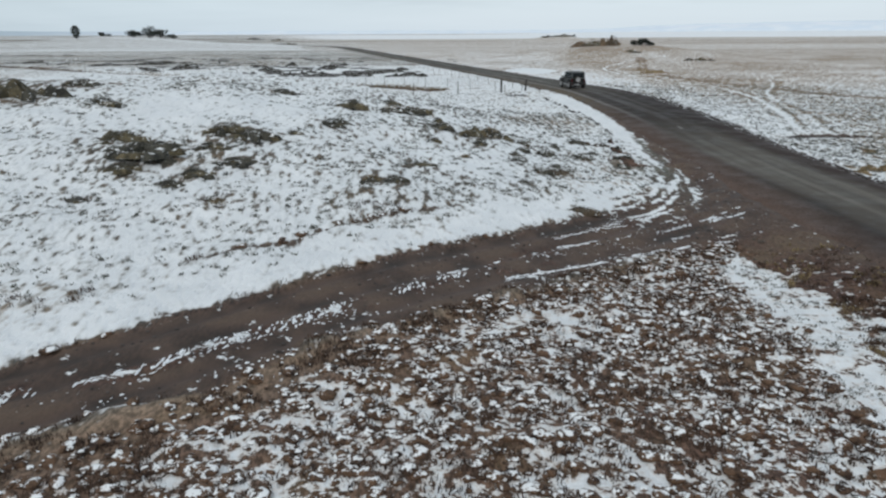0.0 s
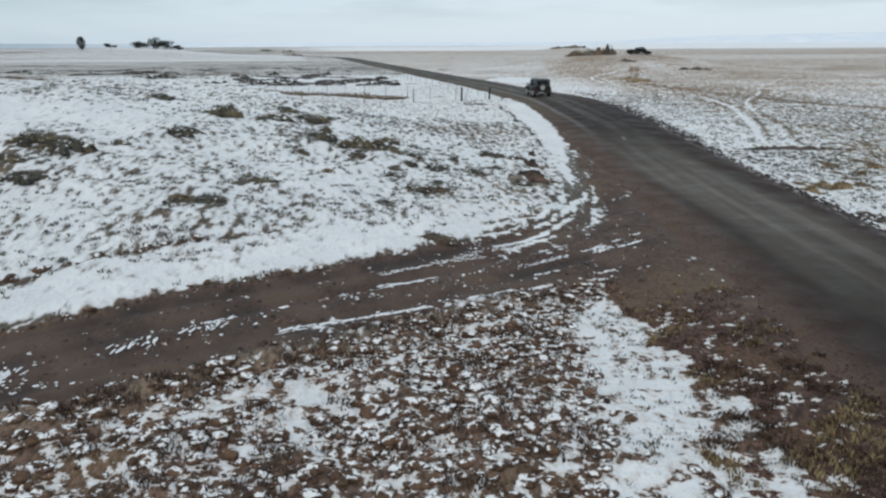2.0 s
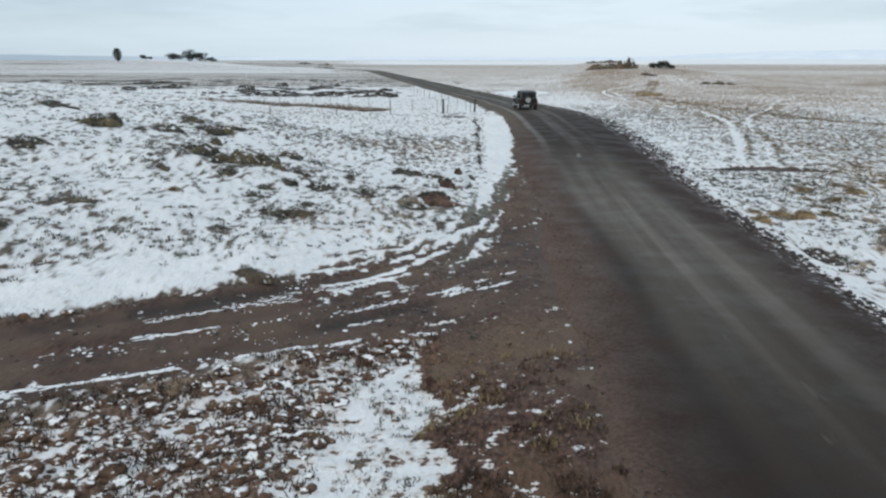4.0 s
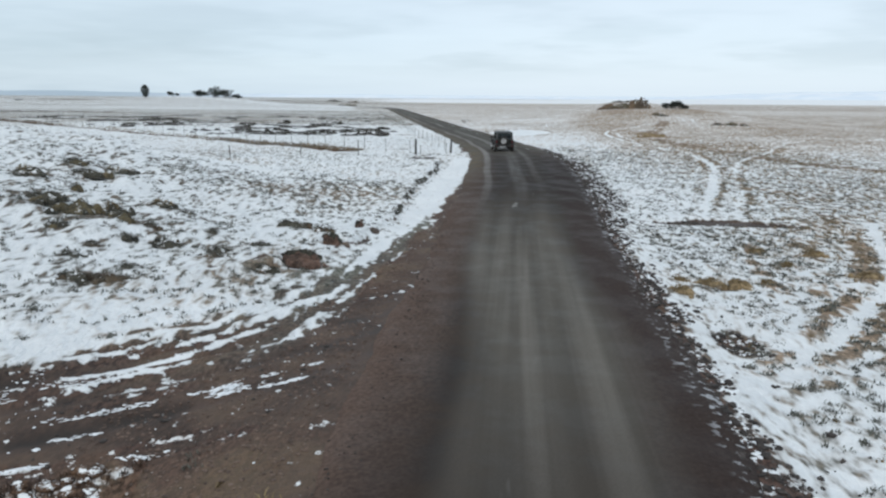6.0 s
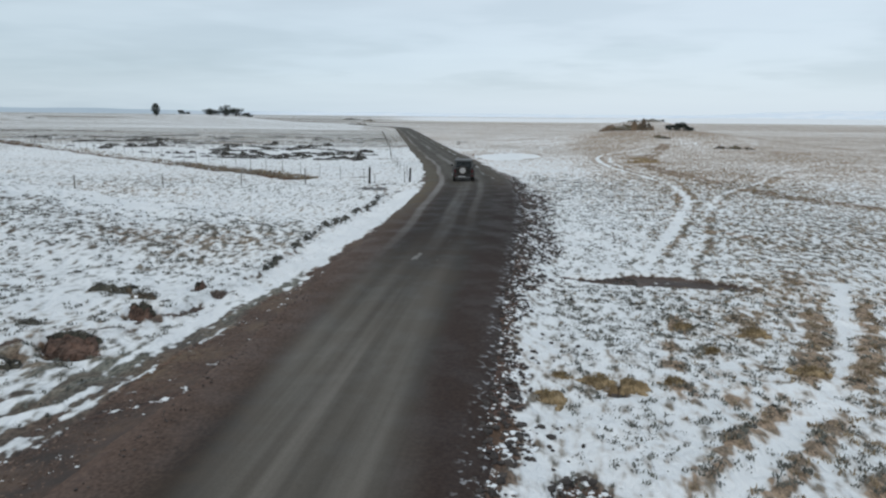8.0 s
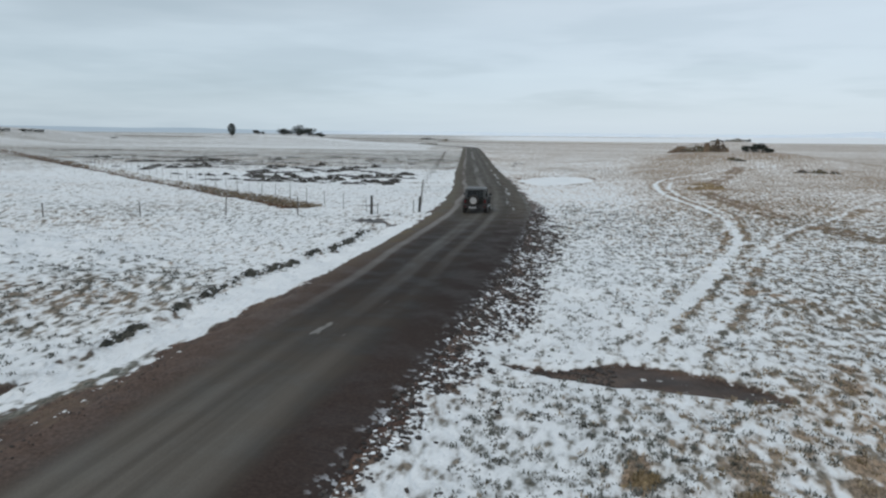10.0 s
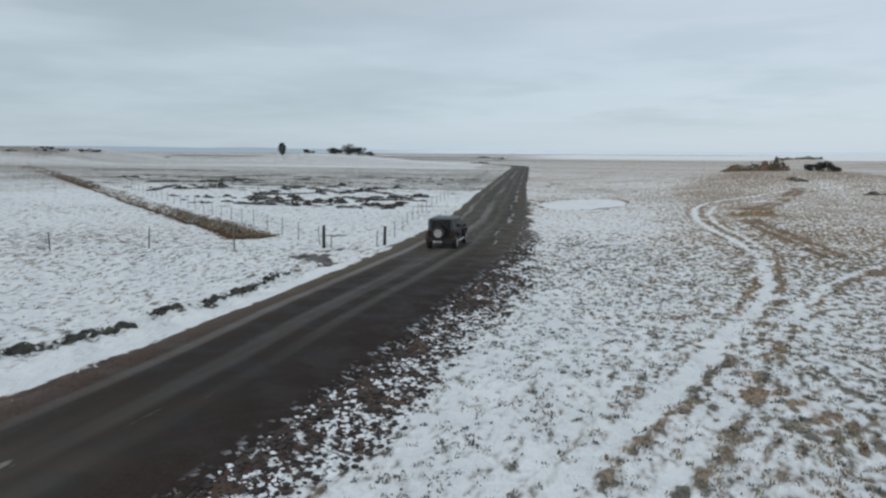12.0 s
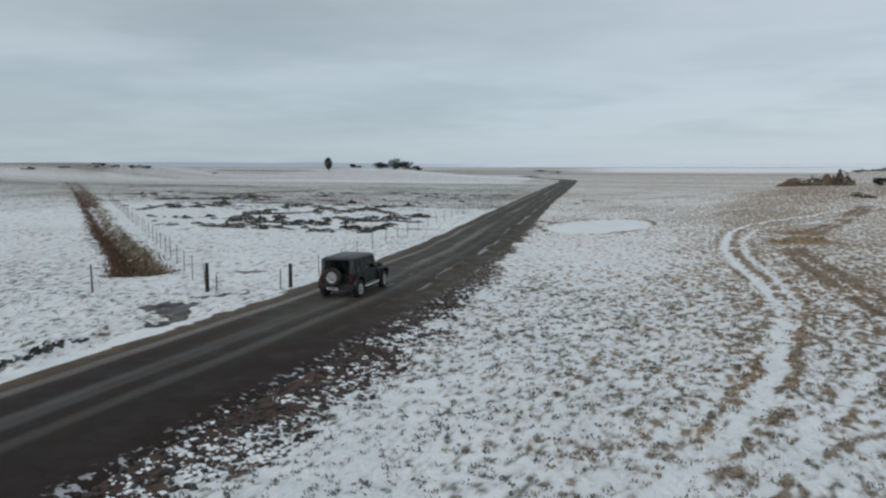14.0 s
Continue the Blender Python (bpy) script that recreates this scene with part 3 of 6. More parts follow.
    band = ease(y, 800, 900) * (1 - ease(y, 1900, 2300)) * ease(azimuth, -0.25, -0.1)
    far_bare = far_bare * (1 - band * 0.9)
    bare = bare * (1 - plain) + plain * far_bare
    for px, py, size, _ in KNOLL_TURF + SLOPE_TURF + BANK_TURF + TUSSOCKS:
        near = np.flatnonzero((np.abs(x - px) < 2 * size) & (np.abs(y - py) < 2 * size))
        around = np.exp(-(((x[near] - px) / (0.75 * size)) ** 2 + ((y[near] - py) / (0.6 * size)) ** 2))
        bare[near] = np.clip(bare[near] + 0.26 * around, 0, 1)
    dug = np.exp(-((x - 23.0) / 0.55) ** 2 - ((y - 33.0) / 0.9) ** 2) + np.exp(-((x - 24.1) / 0.3) ** 2 - ((y - 38.0) / 0.25) ** 2)
    bare, earth, z = np.maximum(bare, np.clip(1.6 * dug, 0, 1)), np.maximum(earth, np.clip(1.5 * dug, 0, 1)), z - 0.28 * dug
    # relief
    z = z + rough * ((big - 0.5) * 0.30 + (mid - 0.5) * 0.18 + (small - 0.5) * (0.16 - 0.10 * apron)) * (1 - 0.75 * lane) * (1 - pond)
    z = z + rough * heath * ((mid - 0.5) * 0.22 + (small - 0.5) * 0.16)
    z = z + knoll * ((big - 0.5) * 0.5 + (mid - 0.5) * 0.35)
    z = z + rough * west * ease(y, 46, 56) * (1 - ease(y, 76, 82)) * ((small - 0.5) * 0.20 + (mid - 0.5) * 0.14)
    z = z - 0.07 * ruts - lane * 0.05
    # the road's bed: the ground rises to it as a low bank
    bed = road_height(y)
    side = np.abs(off)
    w = 1 - ease(side, 3.3, np.where(off > 0, 5.4, np.where(y < 45, 7.0, 5.4)))
    z = z * (1 - w) + (bed - 0.10 + apron * ((mid - 0.5) * 0.10 + (small - 0.5) * 0.05)) * w
    z = np.where(side < 3.1, np.minimum(z, bed - 0.25), z)
    z = z + 3.5 * np.exp(-(((x - 47) / 24) ** 2 + ((y - 184) / 26) ** 2)) + 4.0 * np.exp(-(((x - 96) / 26) ** 2 + ((y - 565) / 24) ** 2))
    z = z + 5.0 * np.exp(-(((x + 165) / 55) ** 2 + ((y - 400) / 45) ** 2)) + 8.0 * np.exp(-(((x + 330) / 95) ** 4 + ((y - 330 - 0.25 * (x + 330)) / 60) ** 2))
    z = z + (3.0 + 6.0 * ease(azimuth, 0.0, 0.3)) * ease(far, 500, 2200)
    return z.reshape(shape), np.clip(bare, 0, 1).reshape(shape), np.clip(earth, 0, 1).reshape(shape), np.clip(mud, 0, 1).reshape(shape), np.clip(straw_c, 0, 1).reshape(shape)


def ground_at(x, y):
    return float(land(np.array([x]), np.array([y]))[0][0])


# ---- materials ----
def material(name):
    m = bpy.data.materials.new(name)
    m.use_nodes = True
    return m, Nodes(m.node_tree)


def finish(n, colour, rough, metal=0.0, bump=None, strength=0.4, distance=0.05, extra=None):
    values = {"Base Color": colour if isinstance(colour, bpy.types.NodeSocket) else (*colour, 1.0), "Roughness": rough, "Metallic": metal}
    if bump is not None:
        values["Normal"] = n.add("ShaderNodeBump", {"Height": bump, "Strength": strength, "Distance": distance}).outputs[0]
    values.update(extra or {})
    shader = n.add("ShaderNodeBsdfPrincipled", values)
    n.add("ShaderNodeOutputMaterial", {0: shader.outputs[0]})


def ground_material():
    m, n = material("snow_over_grass_and_earth")
    place = n.add("ShaderNodeNewGeometry").outputs["Position"]
    layer = n.add("ShaderNodeAttribute", attribute_name="cover")
    cover, straw = n.add("ShaderNodeSeparateColor", {0: layer.outputs["Color"]}), layer.outputs["Alpha"]
    bare, earth, mud = cover.outputs[0], cover.outputs[1], cover.outputs[2]
    wind = n.add("ShaderNodeMapping", {0: place, 2: (0.0, 0.0, 0.25), 3: (1.15, 0.55, 1.0)}).outputs[0]
    lumps = n.noise(wind, 3.3, 1.5, 0.5)
    fine = n.noise(wind, 10.0, 3.0, 0.6)
    broad = n.noise(place, 0.5, 3.0, 0.55)
    grain = n.noise(place, 45.0, 2.0, 0.6)
    clumps = n.noise(place, 3.0, 6.0, 0.66)
    mottle = n.noise(place, 0.9, 3.0, 0.6)
    soft = n.math("SUBTRACT", 1.0, earth)
    v = n.math("ADD", n.math("MULTIPLY", lumps, 1.05), n.math("ADD", n.math("MULTIPLY", fine, 0.30), 0.015))
    heathy = n.ramp(earth, 0.55, 0.85)
    v = n.math("ADD", n.math("MULTIPLY", v, n.math("SUBTRACT", 1.0, heathy)), n.math("MULTIPLY", n.math("ADD", n.math("MULTIPLY", n.math("SUBTRACT", clumps, 0.5), 1.9), 0.69), heathy))
    v = n.math("ADD", v, n.math("MULTIPLY", broad, 0.22))
    v = n.math("ADD", v, n.math("MULTIPLY", n.math("SUBTRACT", bare, n.math("ADD", 0.5, n.math("MULTIPLY", soft, 0.05))), 0.62))
    # the wide blend on grassland also paints soft shading of hummocky snow
    open_ = n.ramp(v, n.math("SUBTRACT", 0.785, n.math("MULTIPLY", soft, 0.075)), n.math("ADD", 0.825, n.math("MULTIPLY", soft, 0.120)))
    grass = n.mix(n.ramp(fine, 0.34, 0.66), (0.235, 0.178, 0.124), (0.52, 0.388, 0.275))
    moss = n.mix(n.ramp(fine, 0.36, 0.64), (0.092, 0.095, 0.082), (0.225, 0.225, 0.190))
    grass = n.mix(n.math("ADD", straw, n.ramp(mottle, 0.35, 0.65, -0.38, 0.22), clamp=True), moss, grass)
    soil = n.mix(n.ramp(fine, 0.34, 0.66), (0.036, 0.018, 0.014), (0.178, 0.098, 0.070))
    soil = n.mix(n.ramp(broad, 0.50, 0.64, 0.0, 0.55), soil, n.mix(0.6, soil, (0.19, 0.118, 0.050)))
    soil = n.mix(n.ramp(bare, 0.90, 0.97, 0.0, 0.56), soil, n.mix(n.ramp(broad, 0.4, 0.6), (0.112, 0.078, 0.060), (0.155, 0.120, 0.085)))
    under = n.mix(earth, grass, soil)
    under = n.mix(mud, under, n.mix(n.ramp(broad, 0.36, 0.62), (0.022, 0.017, 0.014), (0.080, 0.050, 0.039)))
    under = n.mix(n.math("MULTIPLY", n.ramp(grain, 0.38, 0.7, 0.0, 0.5), n.math("ADD", 0.3, n.math("MULTIPLY", earth, 0.3))), under, (0.014, 0.011, 0.009))
    snow = n.mix(n.ramp(broad, 0.35, 0.65), (0.79, 0.81, 0.82), (0.865, 0.88, 0.885))
    # thin snow shows grey; this tint also paints shade in the dimples
    snow = n.mix(n.ramp(v, 0.60, 0.79, 0.0, 0.50), snow, n.mix(straw, (0.47, 0.485, 0.480), (0.63, 0.525, 0.435)))
    colour = n.mix(open_, snow, under)
    rough = n.math("SUBTRACT", n.math("ADD", 0.62, n.math("MULTIPLY", open_, 0.33)), n.math("ADD", n.math("MULTIPLY", n.math("MULTIPLY", mud, open_), 0.38), n.math("MULTIPLY", n.ramp(mud, 0.9, 1.0), n.math("MULTIPLY", open_, 0.24))))
    tall = n.math("ADD", n.math("MULTIPLY", lumps, 0.7), n.math("ADD", n.math("MULTIPLY", fine, 0.35), n.math("MULTIPLY", grain, 0.06)))
    finish(n, colour, rough, bump=tall, strength=n.math("MULTIPLY", n.math("SUBTRACT", 1.0, n.ramp(mud, 0.25, 1.0, 0.0, 0.93)), n.math("SUBTRACT", 0.9, n.math("MULTIPLY", n.ramp(bare, 0.9, 0.97), n.math("MULTIPLY", earth, 0.45)))), distance=0.3, extra={"Specular IOR Level": 0.3})
    return m


def road_material():
    m, n = material("wet_gravel_road")
    place = n.add("ShaderNodeNewGeometry").outputs["Position"]
    uv = n.add("ShaderNodeUVMap", uv_map="road").outputs[0]
    both = n.add("ShaderNodeSeparateXYZ", {0: uv})
    across = both.outputs[0]
    bend = n.math("ADD", across, n.math("MULTIPLY", n.math("SUBTRACT", n.noise(uv, 0.06, 2.0), 0.5), 1.2))
    streaks = n.noise(uv, 1.0, 3.0, 0.55, stretch=(1.3, 0.025, 1.0))
    thin = n.noise(uv, 1.0, 3.0, 0.55, stretch=(1.5, 0.025, 1.0))
    grit = n.noise(place, 26.0, 3.0, 0.7)
    patch = n.noise(place, 0.8, 4.0, 0.6)
    drift = n.math("SUBTRACT", bend, n.ramp(both.outputs[1], 66.0, 88.0, 0.45, -0.35))
    worn = n.math("MULTIPLY", n.ramp(drift, -2.3, -1.1), n.ramp(drift, 1.1, 2.5, 1.0, 0.0))
    worn = n.math("MULTIPLY", worn, n.ramp(streaks, 0.30, 0.62, 0.72, 1.0))
    gravel = n.mix(n.ramp(patch, 0.38, 0.64), (0.017, 0.013, 0.0105), (0.046, 0.035, 0.027))
    crumbs = n.noise(place, 11.0, 3.0, 0.6)
    gravel = n.mix(n.ramp(across, -1.4, -2.6), gravel, n.mix(n.ramp(crumbs, 0.22, 0.78), (0.046, 0.031, 0.025), n.mix(n.ramp(both.outputs[1], 58.0, 72.0), (0.070, 0.050, 0.042), (0.125, 0.086, 0.068))))
    gravel = n.mix(n.ramp(across, 1.5, 2.2, 0.0, 0.8), gravel, n.mix(n.ramp(crumbs, 0.22, 0.78), (0.026, 0.016, 0.014), n.mix(n.ramp(both.outputs[1], 84.0, 96.0), (0.062, 0.042, 0.035), n.mix(n.ramp(both.outputs[1], 108.0, 130.0), (0.042, 0.031, 0.026), (0.12, 0.088, 0.058)))))
    gravel = n.mix(n.math("MULTIPLY", n.ramp(across, -2.5, -3.7), n.ramp(both.outputs[1], 100.0, 80.0)), gravel, n.mix(n.ramp(crumbs, 0.25, 0.75), (0.078, 0.050, 0.040), (0.150, 0.100, 0.077)))
    paved = n.mix(n.ramp(thin, 0.35, 0.65), (0.104, 0.093, 0.078), (0.160, 0.144, 0.124))
    pale = n.math("MULTIPLY", n.math("ADD", n.ramp(both.outputs[1], 78.0, 96.0, 1.0, 0.06), n.ramp(both.outputs[1], 106.0, 122.0, 0.0, 0.28)), n.ramp(both.outputs[1], 52.0, 72.0, 0.15, 1.0))
    colour = n.mix(n.math("MULTIPLY", worn, pale), gravel, paved)
    tan = n.math("MULTIPLY", n.ramp(across, -2.2, -2.9), n.ramp(both.outputs[1], 92.0, 112.0))
    colour = n.mix(n.math("MULTIPLY", tan, 0.8), colour, n.mix(n.ramp(patch, 0.4, 0.6), (0.075, 0.060, 0.040), (0.165, 0.130, 0.084)))
    lines = n.math("MAXIMUM", n.ramp(n.math("ABSOLUTE", n.math("ADD", bend, 2.2)), 0.10, 0.34, 0.9, 0.0), n.math("MAXIMUM", n.ramp(n.math("ABSOLUTE", n.math("ADD", bend, 0.3)), 0.15, 0.55, 0.65, 0.0), n.ramp(n.math("ABSOLUTE", n.math("SUBTRACT", bend, 0.9)), 0.08, 0.35, 0.35, 0.0)))
    lines = n.math("MULTIPLY", n.math("MULTIPLY", lines, n.ramp(both.outputs[1], 86.0, 106.0)), n.ramp(n.noise(uv, 1.0, 3.0, 0.6, stretch=(0.5, 0.025, 1.0)), 0.36, 0.58, 0.15, 0.62))
    colour = n.mix(lines, colour, (0.34, 0.33, 0.31))
    colour = n.mix(n.ramp(grit, 0.35, 0.75, 0.0, 0.25), colour, (0.03, 0.025, 0.022))
    # two stretches along the road are darker, except at its left edge
    dark_stretch = n.math("MAXIMUM", n.math("MULTIPLY", n.ramp(both.outputs[1], 86.0, 98.0, 0.0, 0.36), n.ramp(both.outputs[1], 106.0, 120.0, 1.0, 0.08)), n.ramp(both.outputs[1], 54.0, 72.0, 0.62, 0.0))
    dark_stretch = n.math("MULTIPLY", dark_stretch, n.ramp(across, -3.7, -2.2))
    colour = n.mix(dark_stretch, colour, (0.016, 0.010, 0.009))
    scraps = n.math("MULTIPLY", n.ramp(n.math("ABSOLUTE", n.math("SUBTRACT", bend, 2.1)), 0.10, 0.32, 1.0, 0.0), n.ramp(n.noise(uv, 1.0, 4.0, 0.65, stretch=(2.0, 0.16, 1.0)), 0.53, 0.58))
    colour = n.mix(n.math("MULTIPLY", scraps, n.ramp(both.outputs[1], 112.0, 128.0, 0.0, 0.85)), colour, (0.62, 0.63, 0.64))
    tone = n.math("MULTIPLY", n.ramp(both.outputs[1], 112.0, 128.0, 0.0, 0.5), n.ramp(lines, 0.0, 0.4, 1.0, 0.0))
    colour = n.mix(tone, colour, n.mix(n.ramp(streaks, 0.35, 0.65), (0.050, 0.044, 0.033), (0.082, 0.073, 0.056)))
    edge = n.math("MULTIPLY", n.ramp(across, 3.0, 3.5), n.ramp(n.noise(place, 4.0, 3.0), 0.56, 0.62))
    colour = n.mix(n.math("MULTIPLY", edge, 0.5), colour, (0.7, 0.72, 0.75))
    ice = n.math("MULTIPLY", n.ramp(n.noise(uv, 1.0, 3.0, 0.6, stretch=(1.6, 0.35, 1.0)), 0.645, 0.70), n.ramp(n.math("ABSOLUTE", across), 0.4, 1.3, 1.0, 0.0))
    colour = n.mix(n.math("MULTIPLY", ice, n.ramp(both.outputs[1], 82.0, 90.0, 0.08, 0.45)), colour, (0.34, 0.33, 0.31))
    rough = n.math("ADD", 0.62, n.math("MULTIPLY", n.ramp(patch, 0.35, 0.65), 0.3))
    finish(n, colour, rough, bump=n.math("ADD", grit, n.math("MULTIPLY", patch, 2.0)), strength=0.28, distance=0.03, extra={"Specular IOR Level": 0.14})
    return m


GROUND, ROAD = ground_material(), road_material()


def plain_material(name, dark, light, scale, rough=0.8, metal=0.0, bump=0.3, island=0.0, snow=0.0, grain=3.0):
    m, n = material(name)
    place = n.add("ShaderNodeTexCoord").outputs["Object"]
    a, b = n.noise(place, scale, 4.0, 0.6), n.noise(place, scale * 7, 2.0, 0.6)
    colour = n.mix(n.ramp(n.math("ADD", n.math("MULTIPLY", a, 0.65), n.math("MULTIPLY", b, 0.35)), 0.36, 0.64), dark, light)
    if island:
        chance = n.add("ShaderNodeNewGeometry").outputs["Random Per Island"]
        colour = n.mix(n.math("MULTIPLY", chance, island), colour, dark)
    if snow:
        up = n.add("ShaderNodeSeparateXYZ", {0: n.add("ShaderNodeNewGeometry").outputs["Normal"]}).outputs[2]
        world = n.add("ShaderNodeNewGeometry").outputs["Position"]
        lie = n.math("SUBTRACT", n.noise(world, grain, 6.0, 0.66), n.math("MULTIPLY", n.math("SUBTRACT", up, 0.8), 0.12))
        colour = n.mix(n.ramp(lie, 0.34 + snow * 0.3, 0.38 + snow * 0.3, 1.0, 0.0), colour, (0.82, 0.83, 0.83))
    finish(n, colour, rough, metal, bump=b, strength=bump, distance=0.02)
    return m


# ---- ground and road ----
def mesh_object(name, verts, faces, mat, smooth=True):
    me = bpy.data.meshes.new(name)
    verts, faces = np.asarray(verts, np.float32), np.asarray(faces, np.int32)
    me.vertices.add(len(verts))
    me.vertices.foreach_set("co", verts.ravel())
    me.loops.add(faces.size)
    me.loops.foreach_set("vertex_index", faces.ravel())
    me.polygons.add(len(faces))
    me.polygons.foreach_set("loop_start", np.arange(0, faces.size, faces.shape[1], dtype=np.int32))
    me.polygons.foreach_set("use_smooth", np.full(len(faces), smooth))
    me.update(calc_edges=True)
    me.materials.append(mat)
    return new(name, me)


def steps(low, high, step, reach_low, reach_high, grow_low, grow_high):
    middle = list(np.arange(low, high, step))
    up, d = [high], step
    while up[-1] < reach_high:
        d = min(d * grow_high, 400)
        up.append(up[-1] + d)
    down, d = [low], step
    while down[-1] > reach_low:
        d = min(d * grow_low, 400)
        down.append(down[-1] - d)
    return np.array(down[:0:-1] + middle + up)


def build_ground():
    xs, ys = steps(-13, 36, 0.14, -4500, 4500, 1.025, 1.04), steps(8, 90, 0.15, -1200, 4700, 1.12, 1.016)
    x, y = np.meshgrid(xs, ys)
    z, bare, earth, mud, straw = land(x, y)
    k = np.arange(x.size).reshape(x.shape)
    faces = np.stack([k[:-1, :-1], k[:-1, 1:], k[1:, 1:], k[1:, :-1]], -1).reshape(-1, 4)
    ob = mesh_object("ground", np.stack([x, y, z], -1).reshape(-1, 3), faces, GROUND)
    cover = ob.data.color_attributes.new("cover", "FLOAT_COLOR", "POINT")
    cover.data.foreach_set("color", np.stack([bare, earth, mud, straw], -1).astype(np.float32).ravel())
    return tagged(ob, "open plain under patchy thin snow with dead grass and bare earth", "ground", kind="structure")


def build_road():
    ys = np.r_[np.arange(-40, 110, 0.3), np.arange(110, 1300, 2.0)]
    cross = np.array([-3.95, -3.6, -3.3, -3.0, -2.4, -1.8, -1.2, -0.6, 0, 0.6, 1.2, 1.8, 2.4, 3.0, 3.3, 3.6, 3.95])
    drop = np.array([-0.40, -0.12, -0.03, 0.0, 0.03, 0.04, 0.035, 0.055, 0.06, 0.055, 0.035, 0.04, 0.03, 0.0, -0.03, -0.12, -0.40])
    cx, lean = np.interp(ys, ROAD_Y, ROAD_X), np.interp(ys, ROAD_Y, np.gradient(ROAD_X, ROAD_Y))
    long = np.sqrt(1 + lean ** 2)
    wob = 0.5 * (fractal(ys, ys * 0, 3.0, 3) - 0.5)
    a, b = np.meshgrid(cross, np.arange(len(ys)))
    a = a + np.where(np.abs(a) > 3.1, np.sign(a) * wob[b], 0)
    x, y = cx[b] + a / long[b], ys[b] - a * lean[b] / long[b]
    z = road_height(y) + drop[None, :] + 0.03 * (fractal(x, y, 1.5, 3) - 0.5) + 0.05 * (fractal(x, y, 6.0, 2) - 0.5)
    k = np.arange(x.size).reshape(x.shape)
    faces = np.stack([k[:-1, :-1], k[:-1, 1:], k[1:, 1:], k[1:, :-1]], -1).reshape(-1, 4)
    ob = mesh_object("road", np.stack([x, y, z], -1).reshape(-1, 3), faces, ROAD)
    layer = ob.data.uv_layers.new(name="road")
    along = np.r_[0, np.cumsum(np.hypot(np.diff(cx), np.diff(ys)))]
    uv = np.stack([a, along[b]], -1).reshape(-1, 2)[faces.ravel()]
    layer.data.foreach_set("uv", uv.astype(np.float32).ravel())
    return tagged(ob, "wet dark gravel road with paler worn wheel lanes", "road", kind="structure")


build_ground()
build_road()


# ---- helpers for things ----
def part(name, bm, mat, parent=None, label="", smooth=False):
    """Links a bmesh as one mesh object, under a thing or a part."""
    bmesh.ops.recalc_face_normals(bm, faces=bm.faces)
    me = bpy.data.meshes.new(name)
    bm.to_mesh(me)
    bm.free()
    if smooth:
        me.shade_smooth()
    me.materials.append(mat)
    ob = new(name, me)
    if parent:
        ob.parent = parent
    return tagged(ob, label)


def slab(profile, y0, y1, y0_top=None, y1_top=None, bevel=0.0):
    """A side profile of (x, z), drawn out from y0 to y1; at its top it may be narrower."""
    bm = bmesh.new()
    low, high = min(p[1] for p in profile), max(p[1] for p in profile)
    a = y0 if y0_top is None else y0_top
    b = y1 if y1_top is None else y1_top
    share = [(z - low) / (high - low) for _, z in profile]
    one = [bm.verts.new((x, y0 + (a - y0) * k, z)) for (x, z), k in zip(profile, share)]
    two = [bm.verts.new((x, y1 + (b - y1) * k, z)) for (x, z), k in zip(profile, share)]
    bm.faces.new(one)
    bm.faces.new(two[::-1])
    for i in range(len(one)):
        j = (i + 1) % len(one)
        bm.faces.new((one[i], two[i], two[j], one[j]))
    if bevel:
        bmesh.ops.bevel(bm, geom=bm.edges[:], offset=bevel, segments=2, affect="EDGES", clamp_overlap=True)
    return bm


def brick(x0, x1, y0, y1, z0, z1, bevel=0.0):
    return slab([(x0, z0), (x1, z0), (x1, z1), (x0, z1)], y0, y1, bevel=bevel)


def lathe(profile, count=28):
    """A profile of (radius, offset) turned round the y axis."""
    bm = bmesh.new()
    rings = [[bm.verts.new((r * math.cos(2 * math.pi * k / count), o, r * math.sin(2 * math.pi * k / count))) for k in range(count)] for r, o in profile]
    for a, b in zip(rings, rings[1:]):
        for k in range(count):
            bm.faces.new((a[k], a[(k + 1) % count], b[(k + 1) % count], b[k]))
    bm.faces.new(rings[0])
    bm.faces.new(rings[-1])
    return bm


def rod(points, radius, sides=8, taper=1.0):
    """A round bar along a few points."""
    bm = bmesh.new()
    points = [Vector(p) for p in points]
    rings = []
    for i, p in enumerate(points):
        way = (points[min(i + 1, len(points) - 1)] - points[max(i - 1, 0)]).normalized()
        side = way.cross(Vector((0, 0, 1)) if abs(way.z) < 0.9 else Vector((1, 0, 0))).normalized()
        up = side.cross(way)
        r = radius * (1 + (taper - 1) * i / (len(points) - 1))
        rings.append([bm.verts.new(p + r * (math.cos(2 * math.pi * k / sides) * side + math.sin(2 * math.pi * k / sides) * up)) for k in range(sides)])
    for a, b in zip(rings, rings[1:]):
        for k in range(sides):
            bm.faces.new((a[k], a[(k + 1) % sides], b[(k + 1) % sides], b[k]))
    bm.faces.new(rings[0])
    bm.faces.new(rings[-1])
    return bm


def shift(bm, m):
    bmesh.ops.transform(bm, matrix=m, verts=bm.verts)
    return bm


def join(*parts):
    """Several bmeshes as one."""
    whole = bmesh.new()
    for bm in parts:
        me = bpy.data.meshes.new("piece")
        bm.to_mesh(me)
        bm.free()
        whole.from_mesh(me)
        bpy.data.meshes.remove(me)
    return whole


def thing(name, m, label, category, group=""):
    ob = new(name)
    ob.empty_display_size = 0.2
    ob.matrix_world = m
    return tagged(ob, label, category, group)


